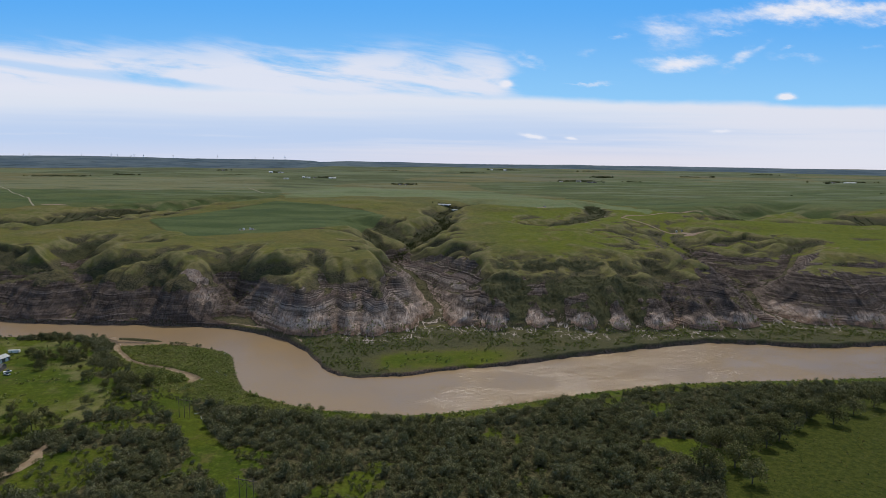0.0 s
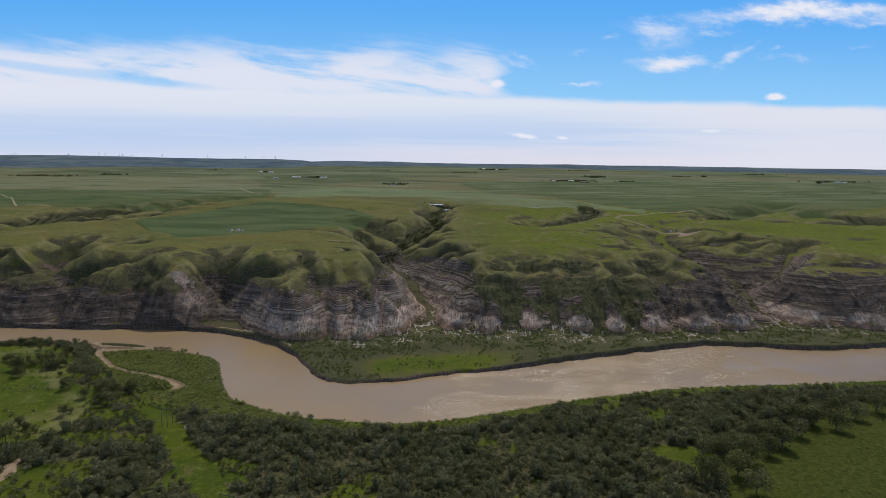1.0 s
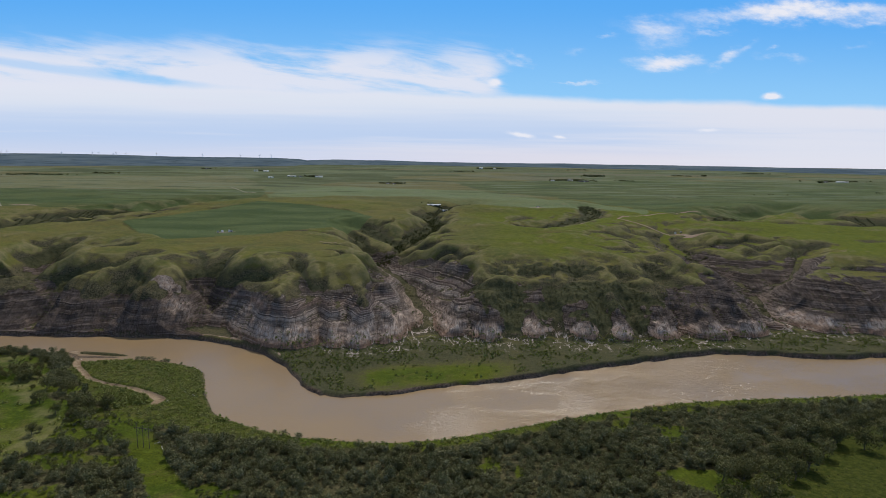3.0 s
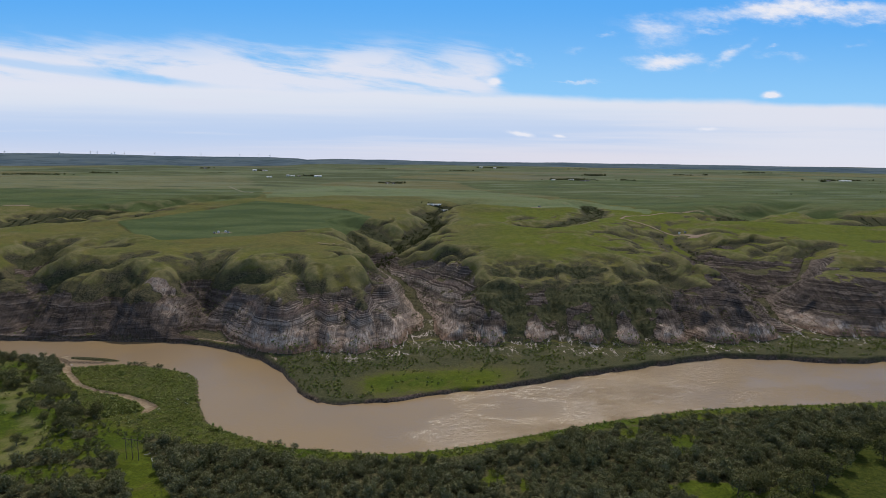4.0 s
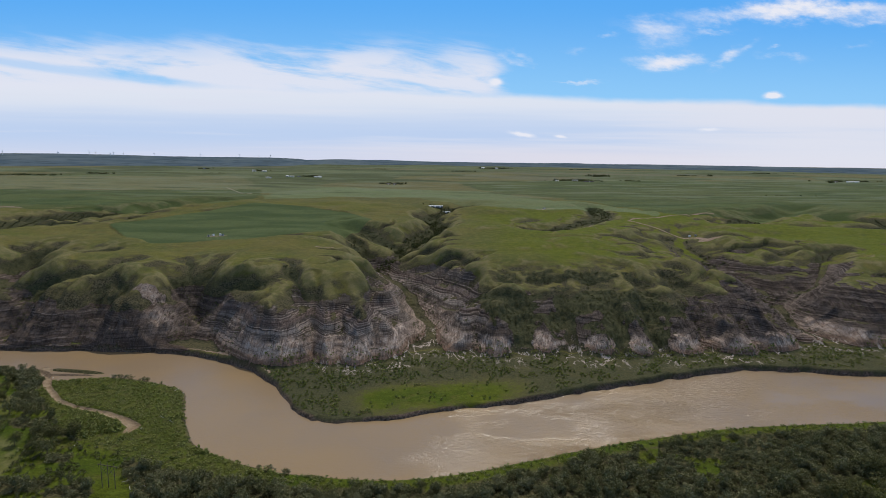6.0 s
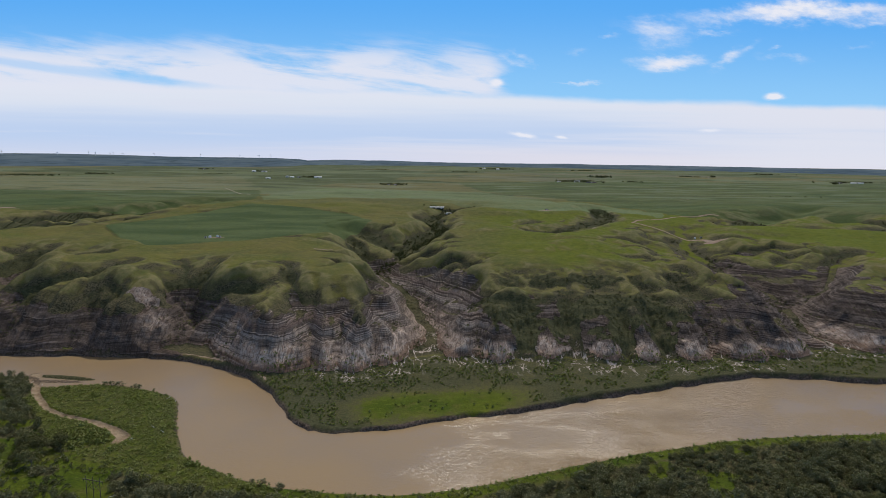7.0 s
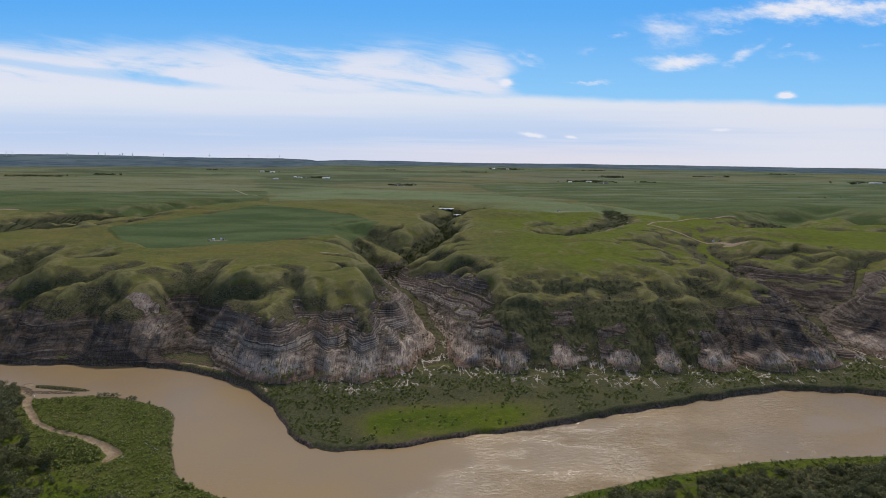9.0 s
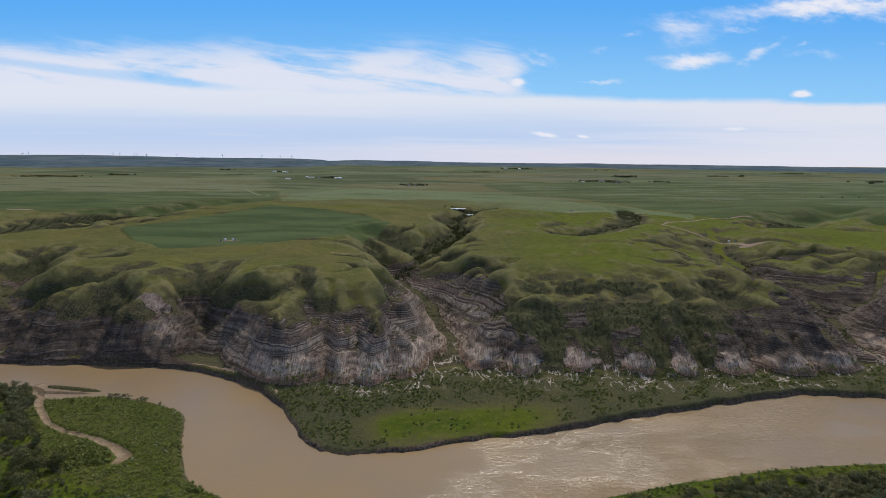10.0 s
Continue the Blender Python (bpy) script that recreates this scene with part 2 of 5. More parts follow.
# the slope downstream of the main ravine
crease(14, (233, 665, 3), (240, 630, 9), (238, 600, 9), (237, 580, 5))
crease(11, (185, 650, 3), (197, 620, 6), (195, 595, 5))
crease(12, (205, 660, -2), (210, 632, -4), (207, 603, -3))
crease(14, (253, 705, -3), (269, 675, -6), (290, 648, -6), (308, 630, -4), (315, 607, -3))
crease(14, (155, 715, -1.5), (184, 691, -2.5), (203, 660, -2))
crease(22, (425, 665, -2), (410, 640, -6), (395, 620, -5), (385, 605, -3))


CROP = [(-432, 880), (-380, 810), (-322, 755), (-268, 770), (-225, 783), (-147, 838), (-90, 926), (-138, 1000), (-226, 1061), (-302, 1085), (-362, 994), (-405, 941)]


def inside(x, y, poly):
    """1 inside a closed outline."""
    res = np.zeros(x.shape, bool)
    for (ax, ay), (bx, by) in zip(poly, poly[1:] + poly[:1]):
        if ay == by:
            continue
        cross = ((ay > y) != (by > y)) & (x < (bx - ax) * (y - ay) / (by - ay) + ax)
        res ^= cross
    return res


def plateau(x, y):
    h = np.interp(y, [300, 640, 740, 820, 1080, 1900, 5000], [57, 61, 63.5, 67, 83, 104, 131])
    calm = smooth(y, 1500, 900)
    roll = calm * smooth(y, 650, 770)
    h = h + fbm(x / 190, y / 190, 3, 11) * (2.0 + 4.5 * roll) + (np.abs(fbm(x / 85, y / 70, 2, 13)) - 0.25) * 7.0 * roll * (1 - inside(x, y, CROP)) + fbm(x / 55, y / 55, 2, 12) * 0.7 * calm
    far = smooth(y, 1100, 1700)
    return h + far * fbm(x / 420, y / 300, 3, 14) * 3.0


RIBS = [
    # foot x, lean per metre up the slope, half width, reach
    (-404, 0.1, 30, 10), (-330, 0.15, 26, 9), (-262, -0.1, 30, 16), (-126, -0.25, 36, 27), (-83, -0.15, 12, 19), (-60, -0.05, 17, 25), (-36, -0.25, 15, 17),
    (8, 0.35, 15, 16), (47, 0.1, 22, 18), (88, 0.0, 16, 10), (134, 0.05, 20, 14), (167, 0.05, 15, 15), (207, -0.15, 18, 13), (254, -0.3, 18, 20), (290, -0.35, 20, 24), (362, -0.1, 34, 22), (420, -0.2, 30, 16),
]


def ribs(x, d):
    best = np.full(x.shape, -0.45)
    reach = np.zeros(x.shape)
    for foot, lean, half, out in RIBS:
        v = 1 - np.abs((x - foot - lean * d) / half) ** 1.12
        near = v > best
        best, reach = np.where(near, v, best), np.where(near, out, reach)
    return best * np.where(best > 0, reach * 1.45, 34)


def slope_profile(d, x):
    left = np.interp(d, [-40, 0, 12, 25, 42, 55, 68, 80, 94, 130, 180, 260, 900], [4.5, 4.8, 12.5, 21.5, 34, 43, 52, 58, 61.5, 67, 76, 90, 400])
    mid = np.interp(d, [-40, 0, 7, 11, 30, 43, 49, 58, 72, 85, 97, 115, 140, 190, 260, 900], [4.5, 4.8, 7.5, 9.5, 20.5, 24.5, 30, 33, 43.5, 53, 60, 64.5, 68, 76, 90, 400])
    right = np.interp(d, [-40, 0, 5, 18, 27, 40, 60, 71, 78, 84, 96, 104, 114, 142, 190, 260, 900], [4.5, 4.8, 7, 15, 18.5, 24, 36, 43, 45.5, 46, 47.5, 51.5, 54.5, 60.5, 67, 82, 400])
    a, b = smooth(x, -150, -215), smooth(x, -20, 30)
    return mid + (left - mid) * a + (right - mid) * b


def land(x, y):
    """Height of the ground, and the masks that say what grows on it."""
    far, near, toe = curve_at(FAR_BANK, x), curve_at(NEAR_BANK, x), curve_at(TOE, x)
    sf = np.clip((curve_at(FAR_BANK, x + 3) - curve_at(FAR_BANK, x - 3)) / 6, -3, 3)
    sn = np.clip((curve_at(NEAR_BANK, x + 3) - curve_at(NEAR_BANK, x - 3)) / 6, -3, 3)
    ragged = fbm(x / 14, y / 14, 3, 21)
    d_far = (y - far) / np.sqrt(1 + sf * sf) + ragged * 1.8 + 0.6 * fbm(x / 4.5, y / 4.5, 2, 22) + 1.6 * np.minimum(fbm(x / 9, y / 30, 2, 23), 0.1)
    d_near = (near - y) / np.sqrt(1 + sn * sn) + ragged * 2.0

    # valley floor on the near side
    floor_near = 1.6 + 0.9 * smooth(d_near, 10, 80) + 0.5 * fbm(x / 40, y / 40, 3, 31) + 0.12 * fbm(x / 5, y / 5, 2, 32)
    z_near = -2.5 + (floor_near + 2.5) * smooth(d_near, -5, 5 + 2 * ragged)
    # terrace under the cliff, with its cut bank
    edge_z = 2.3 + 1.9 * smooth(x, -20, 130)
    terrace = edge_z + (4.3 - edge_z) * smooth(y - toe, -60, -10) + 0.35 * fbm(x / 20, y / 20, 3, 41) + 0.12 * fbm(x / 4, y / 4, 2, 42)
    drop = 1.4 + 1.2 * smooth(x, -50, -140) * smooth(x, -260, -180) + 2.6 * smooth(fbm(x / 17, y / 60, 2, 43), 0.05, 0.4)
    z_far = -2.5 + (terrace + 2.5) * smooth(d_far, -0.6, drop + 1.0)

    # the scarp: ribs and flutes shift its foot
    wander = 10 * fbm(x / 60, y / 60, 2, 51)
    rib = np.abs(fbm((x + wander) / 34, (y - toe) / 190, 2, 52)) - 0.22
    rib2 = np.abs(fbm((x + wander * 0.6) / 12, (y - toe) / 70, 2, 53)) - 0.22
    flute = np.abs(vnoise((x + 0.3 * wander) / 3.4, (y - toe) / 30, 54)) - 0.4
    d = y - toe
    grown = smooth(d, -34, 26)
    cut = ribs(x + 8 * fbm(x / 22, y / 22, 3, 55), d)
    dd = d + grown * (cut * smooth(d, 85, 18) + 11 * rib * smooth(d, 120, 50) + 8 * rib2 * smooth(d, 110, 30)) + 5.0 * flute * smooth(d, 0, 5) * smooth(d, 75, 35)
    dd = dd + smooth(x, 0, 40) * smooth(d, 50, 90) * (15 * fbm(x / 34, y / 60, 2, 56) + 4 * fbm(x / 12, y / 14, 2, 57))
    dd = dd + 8 * (np.abs(fbm(x / 24, d / 75, 2, 58)) - 0.2) * smooth(d, 55, 95) * smooth(d, 200, 150) * smooth(x, 40, -10)
    # ledges come and go along the slope
    ledge = smooth(fbm(x / 30, d / 60, 2, 59), -0.35, 0.25)
    plain_slope = np.interp(dd, [-40, 0, 30, 58, 85, 98, 118, 140, 190, 260, 900], [4.5, 4.8, 19, 34, 53, 60, 65, 68, 76, 90, 400])
    scarp = slope_profile(dd, x)
    scarp = scarp + (plain_slope - scarp) * (1 - ledge) * smooth(x, -200, -150) * smooth(x, 20, -20)
    scarp = scarp + smooth(x, 20, 60) * smooth(x, 270, 225) * smooth(dd, 50, 78) * smooth(dd, 160, 115) * (7.5 * fbm(x / 30, y / 50, 2, 66) + 2.0 * fbm(x / 9, y / 12, 2, 67))
    top = plateau(x, y)
    z = soft_min(top, scarp, 9)
    hollow = np.zeros_like(x)
    for side, width, k, pts in GULLIES:
        xs, ys = [p[0] for p in pts], [p[1] for p in pts]
        pick = (x > min(xs) - 220) & (x < max(xs) + 220) & (y > min(ys) - 220) & (y < max(ys) + 220)
        if not pick.any():
            continue
        gx, gy = x[pick], y[pick]
        gx2 = gx + 6 * fbm(gx / 28, gy / 28, 2, 61)
        gy2 = gy + 6 * fbm(gx / 28 + 40, gy / 28, 2, 62)
        r, zt = line_dist(gx2, gy2, pts)
        spur = np.abs(fbm(gx / 42, gy / 42, 2, 63)) - 0.2
        rr = np.maximum(r - width, 0)
        bowl = zt + side * rr * (1 + 1.1 * spur * smooth(r, 5, 30)) + 0.02 * r
        z[pick] = soft_min(z[pick], bowl, k)
        if side == 0.24:
            continue
        wide = 44 if side == 0.42 else 26 if side == 0.36 else 13
        hollow[pick] = np.maximum(hollow[pick], smooth(r, width + wide, width + 1))
    for half, pts in CREASES:
        xs, ys = [p[0] for p in pts], [p[1] for p in pts]
        pick = (x > min(xs) - 60) & (x < max(xs) + 60) & (y > min(ys) - 60) & (y < max(ys) + 60)
        if not pick.any():
            continue
        gx, gy = x[pick], y[pick]
        r, deep = line_dist(gx + 3.5 * fbm(gx / 17, gy / 17, 2, 64), gy + 3.5 * fbm(gx / 17 + 40, gy / 17, 2, 65), pts)
        v = np.clip(1 - r / (1.5 * half), 0, 1)
        v = v * v * (3 - 2 * v) * 0.35 + 0.65 * v ** 1.4
        z[pick] = z[pick] - 1.15 * deep * v
        hollow[pick] = np.maximum(hollow[pick], 0.7 * smooth(deep * v, 2.0, 7.0))
    z_far = z_far + smooth(d_far, 0.5, 3.0) * smooth(d, -14, -8) * np.maximum(z - 4.8, 0)
    # thin beds stand out of the bare slope
    bare = smooth(z_far, 6, 9) * smooth(z_far, 46, 34)
    smooth_z = z_far
    z_far = z_far + bare * 0.40 * np.sin((z_far - 15 + 2.5 * fbm(x / 70, y / 70, 2, 74)) * 2 * math.pi / 9.0)
    z_far = z_far + bare * (0.9 * fbm(x / 5.0, y / 5.0, 2, 72) + 0.5 * vnoise(x / 2.3, y / 2.3, 73))
    z_far = z_far + bare * 0.22 * np.sin(z_far * 2 * math.pi / 3.7 + 1.5 * fbm(x / 90, y / 90, 2, 71))
    mid = 0.5 * (far + near)
    z = np.where(y > mid, z_far, z_near)
    calm = np.where(y > mid, smooth_z, z_near)
    return z, dict(d=d, dd=dd, d_far=d_far, d_near=d_near, hollow=hollow, toe=toe, far=(y > mid), calm=calm)


def spaced(stops, steps):
    """Coordinates along one axis: between the stops in even steps, growing outwards past them."""
    out = []
    for a, b, h in zip(stops[:-1], stops[1:], steps):
        out.extend(np.linspace(a, b, max(1, round((b - a) / h)), endpoint=False))
    out.append(stops[-1])
    return out


def grow(start, end, step, ratio):
    out, v, h = [], start, step
    while abs(v - start) < abs(end - start):
        h *= ratio
        v += math.copysign(h, end - start)
        out.append(v)
    return out


def grid_lines():
    xs = spaced([-470, 490], [1.6])
    xs = grow(-470, -5400, 1.6, 1.055)[::-1] + xs + grow(490, 5400, 1.6, 1.055)
    ys = spaced([235, 415, 690, 1100], [2.2, 1.25, 2.3])
    ys = grow(235, -3000, 2.0, 1.13)[::-1] + ys + grow(1100, 5200, 2.1, 1.028)
    return np.array(xs), np.array(ys)


def material(name):
    m = bpy.data.materials.new(name)
    m.use_nodes = True
    return m, Nodes(m.node_tree)


def finish(n, color, rough=0.9, bump=None, strength=0.3, distance=0.3, spec=0.2, **more):
    ins = {"Base Color": color, "Roughness": rough, "Specular IOR Level": spec}
    ins.update(more)
    if bump is not None:
        ins["Normal"] = n.put("ShaderNodeBump", ins={"Height": bump, "Strength": strength, "Distance": distance}).outputs[0]
    b = n.put("ShaderNodeBsdfPrincipled", ins=ins)
    n.put("ShaderNodeOutputMaterial", ins={"Surface": b.outputs[0]})


def ground_material():
    m, n = material("land")
    p = n.put("ShaderNodeNewGeometry").outputs["Position"]
    xyz = n.put("ShaderNodeSeparateXYZ", ins={0: p})
    fine, mid, big = n.noise(p, 1.3, 4, 0.65), n.noise(p, 0.16, 4, 0.6), n.noise(p, 0.018, 4, 0.55)
    # grass of the plain: olive, with dry and green patches
    grass = n.mix(n.ramp(big, 0.35, 0.65), (0.142, 0.134, 0.036), (0.094, 0.108, 0.028))
    grass = n.mix(n.ramp(mid, 0.40, 0.70, 0.0, 0.5), grass, (0.20, 0.17, 0.05))
    grass = n.mix(n.ramp(n.noise(p, 0.055, 5, 0.65), 0.48, 0.70, 0.0, 0.42), grass, (0.120, 0.100, 0.042))
    lush = n.mix(n.ramp(mid, 0.3, 0.7), (0.094, 0.122, 0.013), (0.138, 0.152, 0.018))
    col = n.mix(n.attr("lush"), grass, lush)
    turf = n.mix(n.ramp(big, 0.35, 0.62), (0.054, 0.088, 0.008), (0.098, 0.120, 0.011))
    turf = n.mix(n.ramp(n.noise(p, 0.07, 5, 0.65), 0.50, 0.72, 0.0, 0.75), turf, (0.150, 0.128, 0.042))
    turf = n.mix(n.ramp(n.noise(p, 0.9, 5, 0.75), 0.42, 0.64, 0.0, 0.7), turf, (0.036, 0.054, 0.010))
    turf = n.mix(n.ramp(n.noise(p, 0.25, 5, 0.7), 0.50, 0.66, 0.0, 0.6), turf, (0.130, 0.170, 0.022))
    col = n.mix(n.attr("valley"), col, turf)
    col = n.mix(n.attr("rank"), col, n.mix(n.ramp(n.noise(p, 0.35, 6, 0.75), 0.36, 0.64), (0.036, 0.052, 0.008), (0.078, 0.086, 0.016)))
    far_off = n.ramp(xyz.outputs[1], 1050.0, 1400.0)
    cell = n.put("ShaderNodeTexVoronoi", voronoi_dimensions="2D", distance="CHEBYCHEV", ins={"Vector": n.put("ShaderNodeMapping", ins={0: p, "Rotation": (0, 0, 0.12), "Scale": (0.0021, 0.0040, 0.0)}).outputs[0], "Scale": 1.0, "Randomness": 0.75})
    kind = n.put("ShaderNodeSeparateColor", ins={0: cell.outputs["Color"]}).outputs[0]
    mosaic = n.mix(n.ramp(kind, 0.20, 0.24), (0.165, 0.150, 0.062), (0.098, 0.120, 0.050))
    mosaic = n.mix(n.ramp(kind, 0.46, 0.50), mosaic, (0.145, 0.175, 0.080))
    mosaic = n.mix(n.ramp(kind, 0.68, 0.72), mosaic, (0.072, 0.096, 0.040))
    mosaic = n.mix(n.ramp(kind, 0.90, 0.92), mosaic, (0.155, 0.150, 0.085))
    own = n.math("SUBTRACT", 1.0, n.math("MULTIPLY", n.math("ADD", n.attr("crop"), n.attr("light"), clamp=True), 0.7))
    col = n.mix(n.math("MULTIPLY", n.math("MULTIPLY", far_off, 0.8), own), col, mosaic)
    wave = n.noise(n.put("ShaderNodeMapping", ins={0: p, "Scale": (0.006, 0.024, 0.0)}).outputs[0], 1.0, 4, 0.6)
    crop = n.mix(n.ramp(wave, 0.36, 0.64), (0.062, 0.094, 0.030), (0.108, 0.142, 0.050))
    crop = n.mix(n.ramp(n.noise(p, 0.3, 4, 0.7), 0.4, 0.7, 0.0, 0.35), crop, (0.055, 0.074, 0.030))
    col = n.mix(n.attr("crop"), col, crop)
    col = n.mix(n.attr("light"), col, n.mix(n.ramp(mid, 0.3, 0.7), (0.145, 0.190, 0.080), (0.180, 0.220, 0.098)))
    # dry grass; along the crests its pale tone also paints in sunlight
    col = n.mix(n.math("MULTIPLY", n.attr("dry"), n.ramp(mid, 0.35, 0.6, 0.25, 0.62)), col, (0.23, 0.205, 0.10))
    streak = n.noise(n.put("ShaderNodeMapping", ins={0: p, "Scale": (0.0045, 0.020, 0.0)}).outputs[0], 1.0, 5, 0.6)
    col = n.mix(n.math("MULTIPLY", far_off, n.ramp(streak, 0.50, 0.62, 0.0, 0.65)), col, (0.180, 0.205, 0.115))
    col = n.mix(n.math("MULTIPLY", far_off, n.ramp(streak, 0.45, 0.36, 0.0, 0.65)), col, (0.062, 0.080, 0.040))
    fleck = n.noise(n.put("ShaderNodeMapping", ins={0: p, "Scale": (0.022, 0.075, 0.0)}).outputs[0], 1.0, 5, 0.75)
    col = n.mix(n.math("MULTIPLY", far_off, n.ramp(fleck, 0.54, 0.66, 0.0, 0.5)), col, (0.058, 0.074, 0.040))
    col = n.mix(n.math("MULTIPLY", far_off, n.ramp(fleck, 0.44, 0.34, 0.0, 0.4)), col, (0.185, 0.200, 0.105))
    thread = n.noise(n.put("ShaderNodeMapping", ins={0: p, "Rotation": (0, 0, 0.12), "Scale": (0.010, 0.075, 0.0)}).outputs[0], 1.0, 4, 0.7)
    col = n.mix(n.math("MULTIPLY", far_off, n.ramp(thread, 0.60, 0.72, 0.0, 0.45)), col, (0.048, 0.062, 0.036))
    col = n.mix(n.math("MULTIPLY", far_off, n.ramp(thread, 0.40, 0.30, 0.0, 0.55)), col, (0.20, 0.19, 0.125))
    # brush of the slopes; its dark tones also paint in their shade
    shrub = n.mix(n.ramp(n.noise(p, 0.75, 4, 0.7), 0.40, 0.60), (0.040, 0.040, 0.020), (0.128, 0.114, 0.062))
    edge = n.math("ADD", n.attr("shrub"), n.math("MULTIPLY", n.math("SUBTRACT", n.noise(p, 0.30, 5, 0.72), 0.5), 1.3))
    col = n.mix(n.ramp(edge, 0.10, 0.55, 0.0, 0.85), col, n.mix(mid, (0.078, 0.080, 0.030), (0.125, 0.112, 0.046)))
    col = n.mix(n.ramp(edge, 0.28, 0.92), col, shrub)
    cover = n.mix(n.ramp(n.noise(p, 0.5, 4, 0.7), 0.36, 0.62), (0.046, 0.052, 0.022), (0.092, 0.096, 0.042))
    col = n.mix(n.ramp(n.math("ADD", n.attr("bush"), n.math("MULTIPLY", n.math("SUBTRACT", n.noise(p, 0.22, 5, 0.7), 0.5), 0.9)), 0.36, 0.85, 0.0, 0.8), col, cover)
    # beds of the scarp, lying level with a slight dip
    lift = n.math("ADD", xyz.outputs[2], n.math("MULTIPLY", n.math("SUBTRACT", n.noise(p, 0.02, 2, 0.5), 0.5), 7.0))
    lift = n.math("ADD", lift, n.math("MULTIPLY", n.math("SUBTRACT", n.noise(p, 0.5, 3, 0.6), 0.5), 0.6))
    bed = n.noise(n.xyz(0.0, 0.0, lift), 0.33, 5, 0.75)
    thin = n.noise(n.xyz(3.0, n.math("MULTIPLY", xyz.outputs[0], 0.004), lift), 1.0, 4, 0.75)
    zone = n.put("ShaderNodeValToRGB", ins={0: n.math("MULTIPLY", n.math("ADD", lift, n.math("MULTIPLY", n.math("SUBTRACT", bed, 0.5), 7.0)), 0.02)})
    tones = ((0.10, (0.20, 0.125, 0.090)), (0.165, (0.25, 0.17, 0.13)), (0.20, (0.34, 0.25, 0.20)), (0.25, (0.54, 0.42, 0.35)), (0.29, (0.19, 0.145, 0.125)), (0.34, (0.46, 0.365, 0.31)), (0.375, (0.100, 0.080, 0.072)), (0.47, (0.17, 0.14, 0.125)), (0.49, (0.42, 0.365, 0.33)),
             (0.535, (0.36, 0.30, 0.27)), (0.565, (0.105, 0.085, 0.078)), (0.62, (0.25, 0.185, 0.165)), (0.655, (0.28, 0.22, 0.195)), (0.68, (0.092, 0.076, 0.070)), (0.80, (0.15, 0.125, 0.110)))
    keys = zone.color_ramp.elements
    for k, (at, tone) in enumerate(tones):
        key = keys[k] if k < 2 else keys.new(at)
        key.position, key.color = at, (*tone, 1)
    rock = zone.outputs[0]
    talus = n.ramp(n.noise(p, 0.075, 4, 0.65), 0.48, 0.62, 0.0, 0.55)
    rock = n.mix(talus, rock, n.mix(n.noise(p, 0.3, 3, 0.6), (0.125, 0.088, 0.074), (0.26, 0.195, 0.165)))
    # pale foot with a brown bed below
    foot = n.mix(n.ramp(n.noise(p, 0.25, 4, 0.6), 0.35, 0.65), (0.50, 0.36, 0.285), (0.78, 0.64, 0.54))
    foot = n.mix(n.ramp(lift, 12.0, 8.0, 0.0, 0.85), foot, (0.29, 0.170, 0.115))
    rock = n.mix(n.math("MULTIPLY", n.attr("shale"), 0.88), rock, n.mix(n.ramp(n.noise(p, 0.12, 4, 0.7), 0.35, 0.65), (0.074, 0.057, 0.051), (0.165, 0.128, 0.112)))
    show = n.ramp(n.noise(p, 0.05, 3, 0.6), 0.34, 0.52, 0.35, 1.0)
    rock = n.mix(n.math("MULTIPLY", show, n.ramp(thin, 0.54, 0.60, 0.0, 0.8)), rock, n.mix(n.attr("shale"), (0.52, 0.43, 0.375), (0.28, 0.225, 0.20)))
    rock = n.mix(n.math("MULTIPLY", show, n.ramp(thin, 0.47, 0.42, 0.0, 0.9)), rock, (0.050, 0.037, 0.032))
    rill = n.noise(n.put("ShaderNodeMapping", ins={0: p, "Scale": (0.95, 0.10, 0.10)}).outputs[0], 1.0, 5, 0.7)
    # grooves painted darker, for dirt and crease shade; crests painted paler
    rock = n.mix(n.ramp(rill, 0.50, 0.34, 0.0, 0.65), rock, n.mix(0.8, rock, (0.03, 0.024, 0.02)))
    rock = n.mix(n.ramp(rill, 0.56, 0.70, 0.0, 0.3), rock, (0.34, 0.275, 0.24))
    rock = n.mix(n.ramp(n.noise(p, 0.42, 5, 0.75), 0.52, 0.68, 0.0, 0.65), rock, (0.062, 0.058, 0.038))
    pale = n.math("MULTIPLY", n.attr("pale"), n.ramp(n.noise(p, 0.3, 4, 0.7), 0.30, 0.50))
    # groove shade painted into the pale foot too
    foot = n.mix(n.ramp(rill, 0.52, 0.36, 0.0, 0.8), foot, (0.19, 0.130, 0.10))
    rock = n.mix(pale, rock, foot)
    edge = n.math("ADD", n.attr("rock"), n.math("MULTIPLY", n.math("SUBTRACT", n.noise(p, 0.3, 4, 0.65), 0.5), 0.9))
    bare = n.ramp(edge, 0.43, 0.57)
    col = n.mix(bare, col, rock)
    # sand, mud and tracks
    sand = n.mix(n.ramp(mid, 0.3, 0.7), (0.255, 0.180, 0.115), (0.36, 0.28, 0.195))
    edge = n.math("ADD", n.attr("sand"), n.math("MULTIPLY", n.math("SUBTRACT", n.noise(p, 0.5, 3, 0.6), 0.5), 0.5))
    col = n.mix(n.ramp(edge, 0.42, 0.58), col, sand)
    vein = n.noise(n.put("ShaderNodeMapping", ins={0: p, "Scale": (0.085, 0.040, 0.0)}).outputs[0], 1.0, 4, 0.60, 0.35)
    vein = n.math("MULTIPLY", n.attr("wash"), n.ramp(n.math("ABSOLUTE", n.math("SUBTRACT", vein, 0.5)), 0.021, 0.008))
